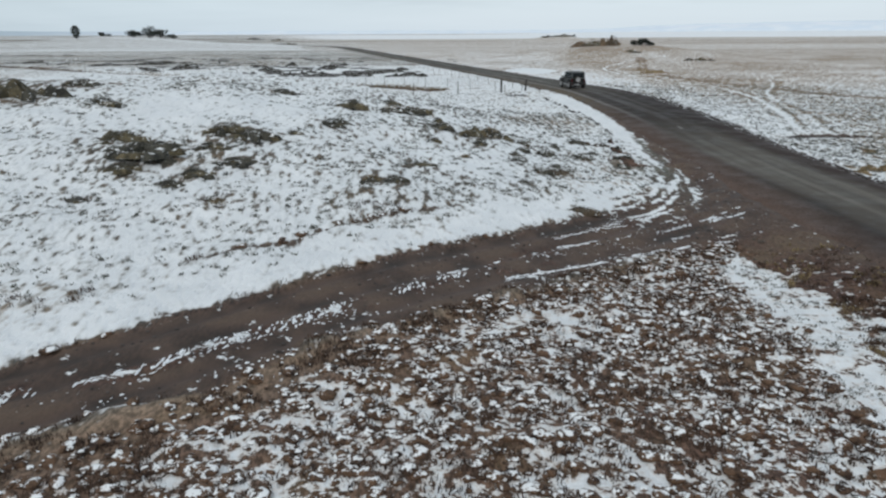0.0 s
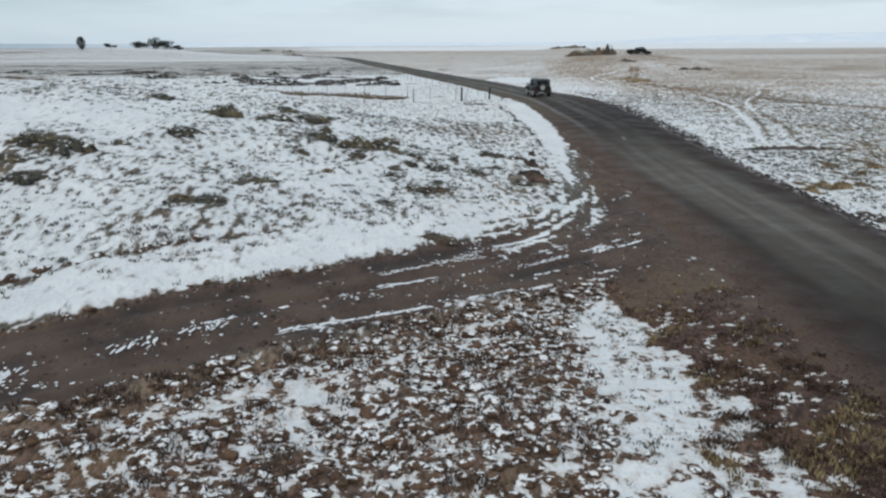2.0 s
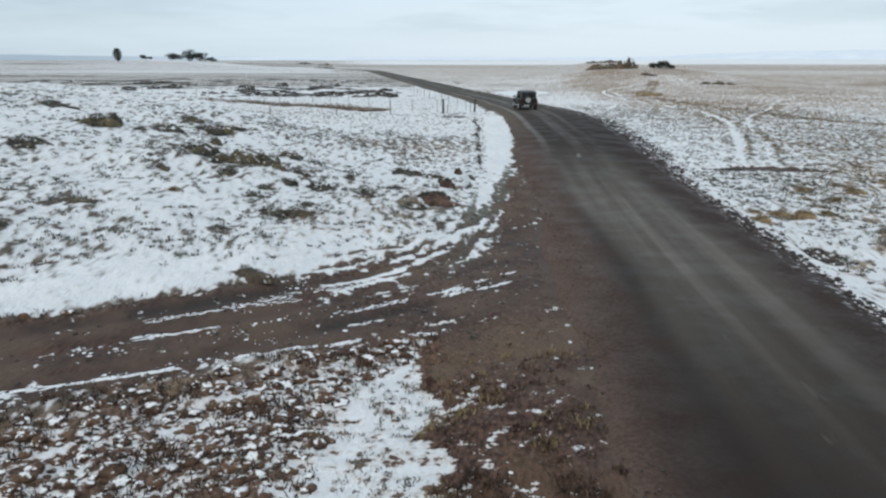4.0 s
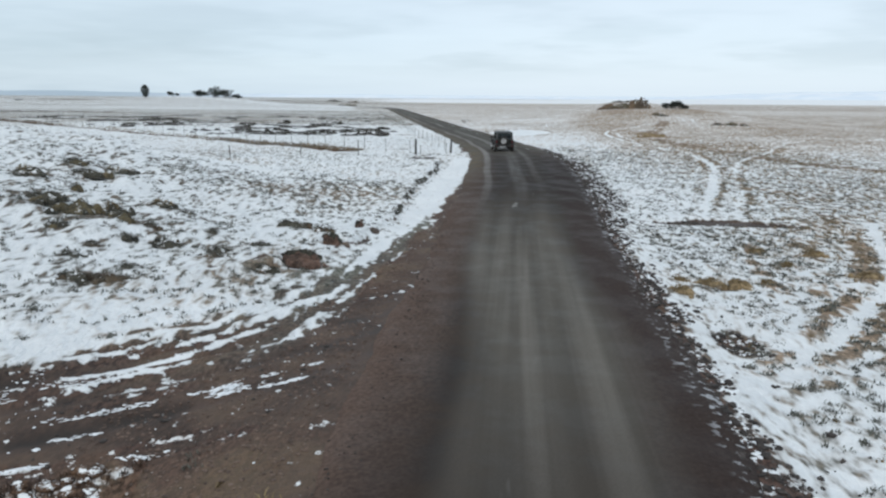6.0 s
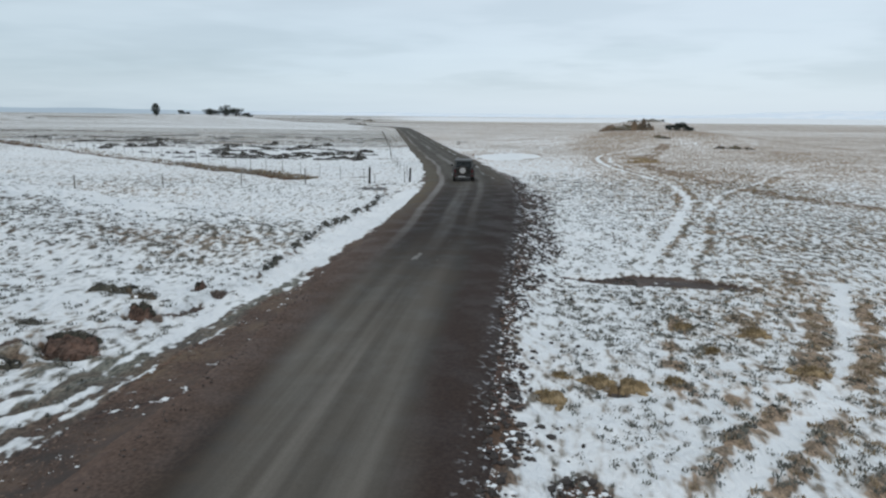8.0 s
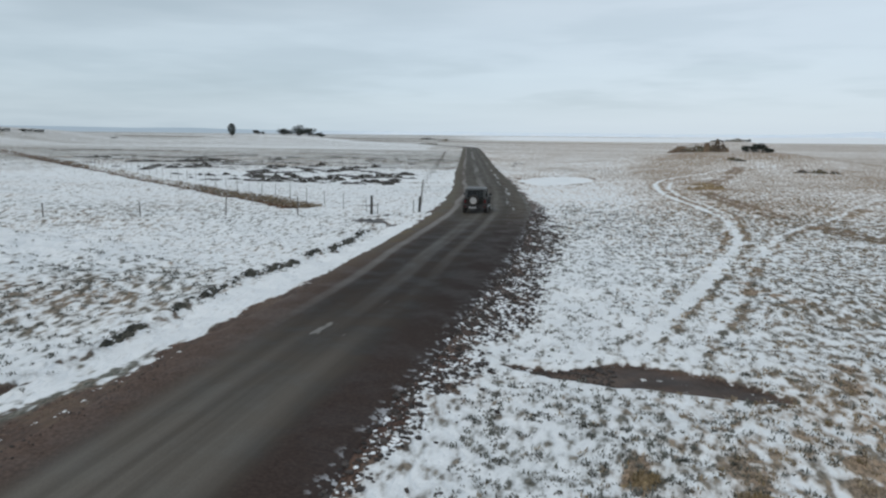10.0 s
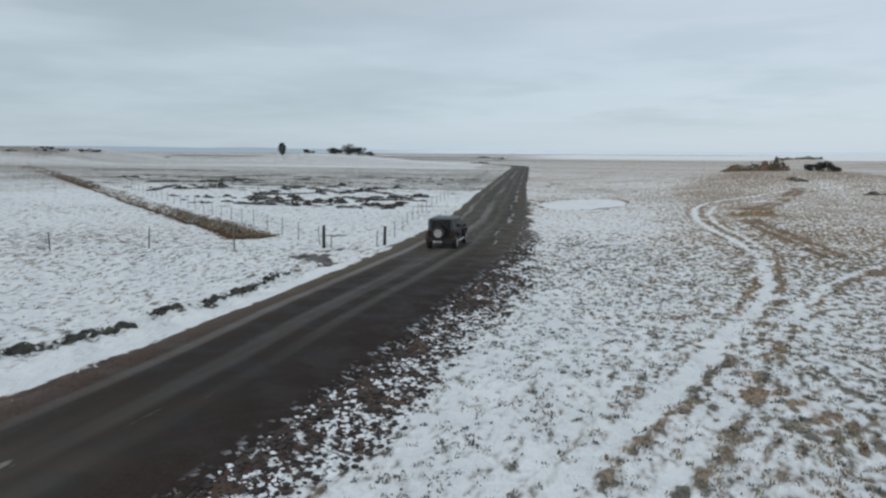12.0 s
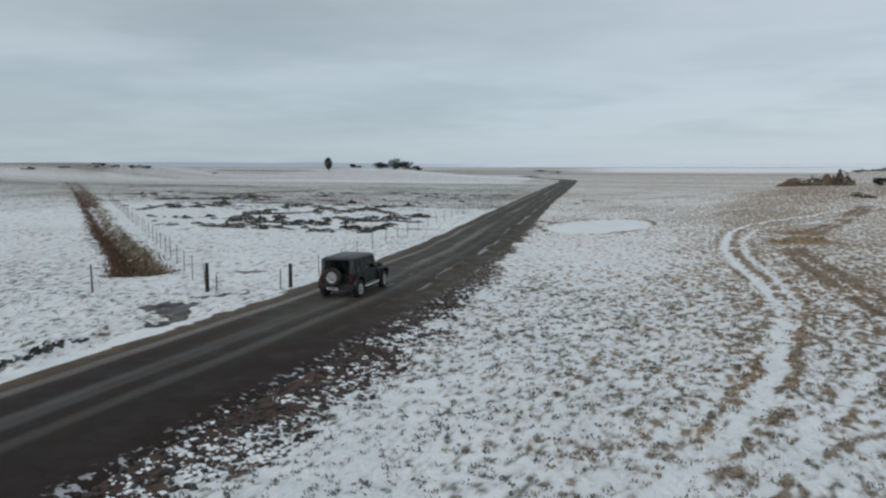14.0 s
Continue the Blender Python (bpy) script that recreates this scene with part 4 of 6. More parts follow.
# ---- the car ----
def paint_material():
    m, n = material("dark_green_paint")
    place = n.add("ShaderNodeTexCoord").outputs["Object"]
    dirt = n.noise(place, 5.0, 5.0, 0.65)
    low = n.ramp(n.add("ShaderNodeSeparateXYZ", {0: place}).outputs[2], 0.45, 1.0, 0.75, 0.12)
    mask = n.math("MULTIPLY", n.ramp(dirt, 0.40, 0.66), low)
    colour = n.mix(mask, (0.006, 0.009, 0.007), (0.035, 0.030, 0.025))
    finish(n, colour, n.math("ADD", 0.30, n.math("MULTIPLY", mask, 0.5)), bump=dirt, strength=0.05, distance=0.01, extra={"Specular IOR Level": 0.35})
    return m


def glass_material():
    m, n = material("tinted_window_glass")
    clear = n.add("ShaderNodeBsdfTransparent", {0: (0.11, 0.13, 0.13, 1.0)})
    gloss = n.add("ShaderNodeBsdfGlossy", {0: (0.9, 0.95, 1.0, 1.0), 1: 0.05})
    both = n.add("ShaderNodeMixShader", {0: n.math("ADD", n.math("MULTIPLY", n.math("POWER", n.add("ShaderNodeLayerWeight", {0: 0.5}).outputs["Facing"], 4.0), 0.5), 0.05), 1: clear.outputs[0], 2: gloss.outputs[0]})
    n.add("ShaderNodeOutputMaterial", {0: both.outputs[0]})
    return m


PAINT, GLASS = paint_material(), glass_material()
HARDTOP = plain_material("grey_hardtop", (0.030, 0.032, 0.032), (0.062, 0.066, 0.066), 3.0, 0.42, bump=0.05)
BLACK_TRIM = plain_material("black_plastic_trim", (0.010, 0.010, 0.011), (0.028, 0.026, 0.025), 6.0, 0.6, bump=0.1)
RUBBER = plain_material("muddy_tyre_rubber", (0.010, 0.010, 0.010), (0.040, 0.034, 0.029), 8.0, 0.85, bump=0.3)
ALLOY = plain_material("silver_alloy", (0.36, 0.36, 0.36), (0.62, 0.62, 0.61), 9.0, 0.4, 0.25, bump=0.05)
STEP_METAL = plain_material("brushed_step_metal", (0.40, 0.41, 0.42), (0.75, 0.75, 0.74), 5.0, 0.35, 0.7, bump=0.05)
RED_LENS = plain_material("red_lamp_lens", (0.07, 0.008, 0.009), (0.13, 0.012, 0.014), 12.0, 0.25, bump=0.05)
CLEAR_LENS = plain_material("headlamp_lens", (0.45, 0.46, 0.47), (0.70, 0.71, 0.72), 12.0, 0.15, 0.3, bump=0.05)
PLATE_WHITE = plain_material("number_plate_face", (0.55, 0.56, 0.57), (0.72, 0.73, 0.74), 12.0, 0.4, bump=0.05)
SEAT_CLOTH = plain_material("dark_seat_cloth", (0.015, 0.015, 0.016), (0.040, 0.040, 0.042), 14.0, 0.9, bump=0.2)


def arch(cx, cz, r, a0, a1, count=10):
    return [(cx + r * math.cos(radians(a0 + (a1 - a0) * k / count)), cz + r * math.sin(radians(a0 + (a1 - a0) * k / count))) for k in range(count + 1)]


def build_wheel(parent, name, m):
    hub = part(name, shift(lathe([(0.05, 0.07), (0.07, 0.10), (0.07, 0.125), (0.03, 0.135)], 12), m), ALLOY, parent)
    tyre = lathe([(0.235, -0.115), (0.30, -0.135), (0.365, -0.128), (0.392, -0.100), (0.395, 0.0), (0.392, 0.100), (0.365, 0.128), (0.30, 0.135), (0.235, 0.115)], 52)
    for v in tyre.verts:
        if math.hypot(v.co.x, v.co.z) > 0.38 and round(math.atan2(v.co.z, v.co.x) / (2 * math.pi) * 52) % 2:
            v.co.x, v.co.z = v.co.x * 1.035, v.co.z * 1.035
    part("tyre", shift(tyre, m), RUBBER, hub, "muddy black all-terrain tyre")
    pieces = [lathe([(0.205, 0.02), (0.24, 0.02), (0.247, 0.115), (0.240, 0.132), (0.205, 0.118)], 28)]
    for k in range(5):
        spoke = slab([(-0.05, 0.03), (0.05, 0.03), (0.088, 0.225), (-0.088, 0.225)], 0.085, 0.118, bevel=0.008)
        pieces.append(shift(spoke, Matrix.Rotation(2 * math.pi * k / 5, 4, "Y")))
    part("rim", shift(join(*pieces), m), ALLOY, hub, "silver five-spoke alloy rim")
    part("brake_disc", shift(lathe([(0.20, -0.02), (0.20, 0.02), (0.05, 0.03)], 20), m), BLACK_TRIM, hub)
    return hub


def build_car(m):
    car = thing("off_road_car", m, "dark green four-door off-road car with grey hardtop on wet gravel road", "car")
    # tub with rear wheel arches cut out
    tub_line = [(-2.0, 0.62), (-2.0, 1.12), (0.80, 1.12), (0.80, 0.50), (-0.90, 0.50)] + arch(-1.475, 0.48, 0.50, 8, 172)
    part("body", slab(tub_line, -0.79, 0.79, bevel=0.02), PAINT, car)
    part("floor_pan", brick(-1.9, 1.9, -0.55, 0.55, 0.42, 0.52), BLACK_TRIM, car)
    part("hood", slab([(0.78, 0.78), (1.98, 0.78), (1.98, 1.02), (1.90, 1.06), (1.30, 1.11), (0.78, 1.14)], -0.62, 0.62, -0.56, 0.56, bevel=0.025), PAINT, car)
    part("cowl", slab([(0.62, 1.08), (0.86, 1.08), (0.84, 1.15), (0.66, 1.17)], -0.74, 0.74, bevel=0.015), BLACK_TRIM, car)
    grille = part("grille", slab([(1.96, 0.62), (2.03, 0.62), (2.01, 1.04), (1.96, 1.04)], -0.64, 0.64, bevel=0.02), PAINT, car)
    for k in range(7):
        y = -0.27 + 0.09 * k
        part("grille_slot", brick(2.015, 2.034, y - 0.025, y + 0.025, 0.70, 0.98), BLACK_TRIM, grille)
    for y in (-0.47, 0.47):
        part("headlight", shift(lathe([(0.11, -0.02), (0.11, 0.015), (0.09, 0.035), (0.02, 0.045)], 20), Matrix.Translation((2.02, y, 0.86)) @ Matrix.Rotation(-math.pi / 2, 4, "Z")), CLEAR_LENS, car, "round clear headlight")
    # flared wings
    for side in (-1, 1):
        a, b = sorted((side * 0.60, side * 0.93))
        front = [(0.78, 0.60), (0.80, 0.92), (0.98, 1.03), (1.80, 1.00), (2.02, 0.90), (2.05, 0.74)] + [(x, z - 0.0) for x, z in ((1.97, 0.74), (1.93, 0.86), (1.76, 0.94), (1.05, 0.96), (0.92, 0.88), (0.88, 0.60))]
        part("front_fender", slab(front, a, b, bevel=0.012), BLACK_TRIM, car)
        part("inner_wing", slab([(0.80, 0.55), (2.0, 0.62), (1.95, 1.0), (0.80, 1.05)], *sorted((side * 0.50, side * 0.62))), PAINT, car)
        a, b = sorted((side * 0.76, side * 0.93))
        rear = arch(-1.475, 0.48, 0.56, -2, 178, 14) + arch(-1.475, 0.48, 0.49, 178, -2, 14)
        part("rear_fender", slab(rear, a, b), BLACK_TRIM, car)
        # doors, with seams and handles
        for x0, x1 in ((-0.10, 0.72), (-0.94, -0.14)):
            low = 0.54
            line = [(x0 + (0.14 if x0 < -0.5 else 0.0), low), (x1, low), (x1, 1.10), (x0, 1.10), (x0, 0.80 if x0 < -0.5 else low + 0.01)]
            door = part("door", slab(line, *sorted((side * 0.785, side * 0.808)), bevel=0.008), PAINT, car)
            part("door_handle", brick(x0 + 0.06, x0 + 0.22, *sorted((side * 0.806, side * 0.835)), 0.985, 1.02, 0.008), BLACK_TRIM, door)
            part("door_hinge", brick(x1 - 0.01, x1 + 0.05, *sorted((side * 0.79, side * 0.825)), 0.92, 0.98, 0.006), BLACK_TRIM, door)
        # window panes and pillars
        def pane(x0, x1, y_low, y_top, z0, z1, x0t, x1t):
            bm = bmesh.new()
            q = [bm.verts.new((x, side * y, z)) for x, y, z in ((x0, y_low, z0), (x1, y_low, z0), (x1t, y_top, z1), (x0t, y_top, z1))]
            bm.faces.new(q)
            bmesh.ops.solidify(bm, geom=bm.faces[:], thickness=0.006)
            return bm
        for x0, x1, x0t, x1t in ((-0.06, 0.66, -0.06, 0.44), (-0.90, -0.16, -0.90, -0.16), (-1.86, -1.02, -1.84, -1.02)):
            part("side_window", pane(x0, x1, 0.772, 0.716, 1.13, 1.70, x0t, x1t), GLASS, car, "tinted side window")
        for x0, x1, x0t, x1t in ((0.66, 0.76, 0.42, 0.50), (-0.16, -0.06, -0.16, -0.06), (-1.02, -0.90, -1.02, -0.90), (-1.98, -1.85, -1.94, -1.82)):
            bm = bmesh.new()
            q = [(x0, 0.785, 1.10), (x1, 0.785, 1.10), (x1t, 0.722, 1.73), (x0t, 0.722, 1.73)]
            outer = [bm.verts.new((x, side * y, z)) for x, y, z in q]
            inner = [bm.verts.new((x, side * (y - 0.06), z)) for x, y, z in q]
            bm.faces.new(outer), bm.faces.new(inner[::-1])
            for i in range(4):
                j = (i + 1) % 4
                bm.faces.new((outer[i], inner[i], inner[j], outer[j]))
            part("pillar", bm, BLACK_TRIM, car)
        part("step_bar", rod([(-0.88, side * 0.86, 0.44), (-0.80, side * 0.92, 0.43), (0.66, side * 0.92, 0.43), (0.76, side * 0.86, 0.45)], 0.042, 10), STEP_METAL, car, "silver tubular side step")
        mirror = part("mirror", shift(slab([(-0.05, -0.09), (0.06, -0.09), (0.05, 0.09), (-0.05, 0.09)], -0.11, 0.11, bevel=0.02), Matrix.Translation((0.62, side * 0.98, 1.22))), BLACK_TRIM, car)
        part("mirror_arm", rod([(0.64, side * 0.78, 1.12), (0.63, side * 0.90, 1.17)], 0.022, 6), BLACK_TRIM, mirror)
        lamp = part("tail_light", brick(-2.06, -1.99, *sorted((side * 0.64, side * 0.79)), 0.78, 1.02, 0.012), RED_LENS, car, "red tail light")
        part("lamp_guard", brick(-2.066, -2.052, *sorted((side * 0.67, side * 0.76)), 0.885, 0.915), BLACK_TRIM, lamp)
        part("reflector", brick(-2.162, -2.145, *sorted((side * 0.62, side * 0.80)), 0.50, 0.56), RED_LENS, car, "red rear reflector")
        part("tow_hook", rod([(2.18, side * 0.38, 0.60), (2.30, side * 0.38, 0.60), (2.30, side * 0.38, 0.68), (2.20, side * 0.38, 0.68)], 0.016, 6), BLACK_TRIM, car)
    # roof and its joints
    roof = part("hardtop", slab([(-1.96, 1.70), (-1.93, 1.785), (-1.80, 1.815), (0.30, 1.825), (0.46, 1.79), (0.50, 1.70)], -0.745, 0.745, -0.68, 0.68, bevel=0.02), HARDTOP, car, "grey hardtop roof, dull and dusty", True)
    part("roof_joint", brick(-0.135, -0.12, -0.66, 0.66, 1.820, 1.829), BLACK_TRIM, roof)
    for y in (-0.722, 0.722):
        part("rain_gutter", brick(-1.9, 0.42, y - 0.02, y + 0.02, 1.725, 1.745), BLACK_TRIM, roof)
    for y in (-0.35, 0.35):
        part("roof_rib", brick(-1.75, -0.3, y - 0.05, y + 0.05, 1.818, 1.830, 0.006), HARDTOP, roof)
    shield = bmesh.new()
    shield.faces.new([shield.verts.new(p) for p in ((0.75, -0.70, 1.15), (0.75, 0.70, 1.15), (0.49, 0.64, 1.72), (0.49, -0.64, 1.72))])
    bmesh.ops.solidify(shield, geom=shield.faces[:], thickness=0.008)
    part("windscreen", shield, GLASS, car, "raked flat windscreen")
    back = bmesh.new()
    back.faces.new([back.verts.new(p) for p in ((-1.975, -0.60, 1.16), (-1.975, 0.60, 1.16), (-1.945, 0.58, 1.68), (-1.945, -0.58, 1.68))])
    bmesh.ops.solidify(back, geom=back.faces[:], thickness=0.008)
    part("rear_window", back, GLASS, car, "tinted rear window")
    for y0, y1 in ((-0.76, -0.60), (0.60, 0.76)):
        part("rear_pillar", slab([(-1.99, 1.10), (-1.92, 1.10), (-1.90, 1.72), (-1.955, 1.72)], y0, y1), HARDTOP, car)
    gate = part("tailgate", brick(-2.03, -1.99, -0.60, 0.60, 0.64, 1.10, 0.012), PAINT, car)
    part("gate_hinge", brick(-2.06, -2.02, -0.68, -0.52, 0.95, 1.02, 0.008), BLACK_TRIM, gate)
    part("gate_hinge", brick(-2.06, -2.02, -0.68, -0.52, 0.72, 0.79, 0.008), BLACK_TRIM, gate)
    part("wiper", rod([(-2.01, -0.1, 1.17), (-2.0, 0.28, 1.20)], 0.012, 6), BLACK_TRIM, car)
    part("front_bumper", slab([(2.05, 0.50), (2.24, 0.53), (2.26, 0.70), (2.05, 0.72)], -0.86, 0.86, bevel=0.03), BLACK_TRIM, car)
    part("rear_bumper", slab([(-2.15, 0.42), (-1.98, 0.40), (-1.98, 0.68), (-2.15, 0.68)], -0.86, 0.86, bevel=0.03), BLACK_TRIM, car)
    plate = part("number_plate", brick(-2.17, -2.155, -0.10, 0.42, 0.40, 0.51, 0.004), PLATE_WHITE, car, "pale number plate")
    part("plate_bar", brick(-2.176, -2.169, -0.03, 0.35, 0.435, 0.475), BLACK_TRIM, plate)
    part("spare_carrier", rod([(-2.0, 0.12, 0.93), (-2.2, 0.12, 0.93)], 0.09, 10), BLACK_TRIM, car)
    part("exhaust", rod([(-1.3, -0.35, 0.45), (-2.0, -0.40, 0.44), (-2.12, -0.40, 0.42)], 0.03, 8), BLACK_TRIM, car)
    # seats and dash inside
    for x, ys in ((0.0, (-0.36, 0.36)), (-0.95, (-0.36, 0.36))):
        for y in ys:
            seat = part("seat", brick(x - 0.25, x + 0.25, y - 0.25, y + 0.25, 0.80, 0.98, 0.04), SEAT_CLOTH, car)
            part("seat_back", slab([(x - 0.25, 0.95), (x - 0.12, 0.95), (x - 0.22, 1.48), (x - 0.33, 1.48)], y - 0.24, y + 0.24, bevel=0.03), SEAT_CLOTH, seat)
            part("headrest", brick(x - 0.34, x - 0.24, y - 0.13, y + 0.13, 1.50, 1.63, 0.03), SEAT_CLOTH, seat)
    part("dashboard", slab([(0.45, 0.85), (0.75, 0.85), (0.72, 1.14), (0.55, 1.12)], -0.68, 0.68, bevel=0.02), BLACK_TRIM, car)
    part("steering_wheel", shift(lathe([(0.17, -0.012), (0.19, -0.012), (0.19, 0.012), (0.17, 0.012)], 18), Matrix.Translation((0.36, 0.36, 1.12)) @ Matrix.Rotation(radians(65), 4, "Z") @ Matrix.Rotation(radians(0), 4, "X")), BLACK_TRIM, car)
    part("antenna", rod([(0.80, -0.66, 1.12), (0.80, -0.66, 1.85)], 0.006, 5), BLACK_TRIM, car)
    for x in (-1.475, 1.475):
        part("axle", rod([(x, -0.7, 0.42), (x, 0.7, 0.42)], 0.05, 8), BLACK_TRIM, car)
        for side in (-1, 1):
            turn = Matrix.Identity(4) if side > 0 else Matrix.Rotation(math.pi, 4, "Z")
            steer = Matrix.Rotation(radians(6), 4, "Z") if x > 0 else Matrix.Identity(4)
            build_wheel(car, "wheel", Matrix.Translation((x, side * 0.79, 0.40)) @ steer @ turn)
    spare = build_wheel(car, "spare_wheel", Matrix.Translation((-2.22, 0.10, 0.98)) @ Matrix.Rotation(math.pi / 2, 4, "Z"))
    tagged(spare, "spare wheel on the tailgate")
    return car


CAR_Y = 81.8
CAR_X, CAR_TURN = float(np.interp(CAR_Y, ROAD_Y, ROAD_X)) - 0.45, 97.0
car_z = float(road_height(CAR_Y)) + 0.045
build_car(pose(CAR_X, CAR_Y, car_z, 0, 0, CAR_TURN) @ Matrix.Diagonal((0.96, 0.96, 0.96, 1.0)))


# ---- turf, tussocks and blocks of earth ----
TURF = plain_material("dark_heath_turf", (0.018, 0.018, 0.015), (0.078, 0.072, 0.054), 2.2, 0.95, bump=0.6, snow=0.20)
OLIVE_TURF = plain_material("olive_moss_turf", (0.030, 0.027, 0.018), (0.150, 0.122, 0.070), 3.0, 0.95, bump=0.6, snow=0.18)
EARTH = plain_material("red_brown_earth", (0.030, 0.019, 0.014), (0.155, 0.094, 0.070), 1.8, 0.95, bump=0.6)
STRAW_TURF = plain_material("matted_straw_turf", (0.115, 0.080, 0.042), (0.36, 0.265, 0.150), 3.5, 0.95, bump=0.6)
MOUND_TURF = plain_material("dry_mound_grass", (0.085, 0.058, 0.038), (0.24, 0.170, 0.110), 0.5, 0.95, bump=0.5)
BROWN_TURF = plain_material("brown_grassy_earth", (0.035, 0.026, 0.018), (0.120, 0.090, 0.060), 1.5, 0.95, bump=0.5, snow=0.15)
STRAW = plain_material("dead_straw_grass", (0.12, 0.085, 0.042), (0.36, 0.27, 0.14), 3.0, 0.9, bump=0.2, island=0.7)
HEATH = plain_material("brown_heath_twigs", (0.026, 0.015, 0.011), (0.125, 0.074, 0.048), 3.0, 0.95, bump=0.2, island=0.6)
RUST = plain_material("rusty_tall_grass", (0.060, 0.030, 0.017), (0.25, 0.140, 0.070), 0.9, 0.95, bump=0.2, island=0.55)
SNOW_LUMP = plain_material("lying_snow", (0.74, 0.77, 0.80), (0.86, 0.87, 0.88), 3.0, 0.6, bump=0.3)
MOSS_BLADE = plain_material("grey_olive_tufts", (0.066, 0.065, 0.055), (0.20, 0.19, 0.155), 0.35, 0.95, bump=0.2, island=0.6)
BOG_TURF = plain_material("black_bog_turf", (0.010, 0.009, 0.008), (0.050, 0.044, 0.034), 1.5, 0.95, bump=0.5, snow=0.15)
HEATH_CLUMP = plain_material("snow_caught_heath", (0.022, 0.012, 0.008), (0.150, 0.086, 0.050), 2.6, 0.95, bump=0.8, snow=0.34, grain=6.0)
OCHRE = plain_material("ochre_ditch_grass", (0.12, 0.086, 0.045), (0.38, 0.29, 0.160), 1.2, 0.95, bump=0.2, island=0.5)
CLOD = plain_material("brown_earth_clod", (0.055, 0.036, 0.028), (0.21, 0.145, 0.112), 4.0, 0.9, bump=0.4, island=0.4)
STONE = plain_material("dark_road_stone", (0.022, 0.018, 0.017), (0.095, 0.078, 0.068), 4.0, 0.85, bump=0.4, island=0.6)


def hump(length, depth, tall, seed, rings=7, count=30, ragged=0.5):
    """A low lump with an uneven outline, sunk into the ground."""
    bm = bmesh.new()
    top = bm.verts.new((0, 0, tall * 0.9))
    last = None
    for r in range(1, rings + 1):
        k = r / rings
        ring = []
        for a in range(count):
            t = 2 * math.pi * a / count
            c, s = math.cos(t), math.sin(t)
            jag = 1 + ragged * (noise.fractal((c * 1.6 + seed * 7.1, s * 1.6, 0.3), 0.8, 2.2, 4) - 0.0)
            x, y = c * k * length / 2 * jag, s * k * depth / 2 * jag
            q = 2.6 / max(1.0, length / 1.6)
            lift = (1 - k ** 2.4) * tall * (0.75 + 0.9 * noise.noise((x * q + seed, y * q, seed * 0.7))) + 0.10 * tall * noise.noise((x * 3.5 * q, y * 3.5 * q, seed))
            ring.append(bm.verts.new((x, y, lift - (0.14 if r == rings else 0.0))))
        for a in range(count):
            b = (a + 1) % count
            if last is None:
                bm.faces.new((top, ring[a], ring[b]))
            else:
                bm.faces.new((last[a], ring[a], ring[b], last[b]))
        last = ring
    return bm


def blades_mesh(places, tall, wide, rng, per=6, lean=0.5, spread=0.07):
    """Blades of grass at places: one thin bent blade of two triangles each."""
    n = len(places) * per
    base = np.repeat(places, per, 0) + np.c_[rng.normal(0, spread, (n, 2)), np.full(n, -0.015)]
    t = rng.uniform(0, 2 * np.pi, n)
    h = tall * rng.uniform(0.5, 1.2, n)
    out = lean * h * rng.uniform(0.2, 1.3, n)
    w = wide * rng.uniform(0.6, 1.3, n)
    side = np.c_[-np.sin(t), np.cos(t), np.zeros(n)] * w[:, None] * 0.5
    way = np.c_[np.cos(t), np.sin(t), np.zeros(n)]
    mid = base + way * out[:, None] * 0.35 + np.c_[np.zeros((n, 2)), h * 0.6]
    tip = base + way * out[:, None] + np.c_[np.zeros((n, 2)), h]
    verts = np.stack([base - side, base + side, mid + side * 0.7, mid - side * 0.7, tip], 1).reshape(-1, 3)
    k = np.arange(n)[:, None] * 5
    faces = np.concatenate([k + np.array([0, 1, 2]), k + np.array([0, 2, 3]), k + np.array([3, 2, 4])])
    return verts, faces


def turf_thing(name, place, mats, label, category, group, seed, depth=0.6, grass=STRAW, blades=40, ragged=0.5, long=0.14, scraps=5):
    px, py, size, tall = place
    rng = np.random.default_rng(seed)
    z = ground_at(px, py) - 0.04
    ob = thing(name, pose(px, py, z, 0, 0, float(rng.uniform(-30, 30))), label, category, group)
    part("turf", hump(size, size * depth, tall * 0.7, seed, ragged=ragged), mats[seed % len(mats)], ob)
    for k in range(scraps):
        a, r, own = rng.uniform(0, 2 * np.pi), rng.uniform(0.45, 0.95), size * rng.uniform(0.14, 0.34)
        at = (size * r * math.cos(a) * 0.75, size * depth * r * math.sin(a) * 0.8, 0.0)
        part("clod", shift(hump(own * 1.5, own * 0.8, tall * rng.uniform(0.2, 0.5), seed + 31 * k, 4, 12, ragged), pose(*at, 0, 0, rng.uniform(-40, 40))), mats[(seed + k) % len(mats)], ob)
    if blades:
        a, r = rng.uniform(0, 2 * np.pi, blades), np.sqrt(rng.uniform(0, 1, blades))
        spots = np.c_[np.cos(a) * r * size * 0.45, np.sin(a) * r * size * depth * 0.45, (1 - r ** 2.4) * tall * 0.75]
        v, f = blades_mesh(spots, long, 0.022, rng, per=5, lean=0.9)
        tuft = mesh_object("grass", v, f, grass, False)
        tuft.parent = ob
        tagged(tuft, kind="stuff")
    return ob


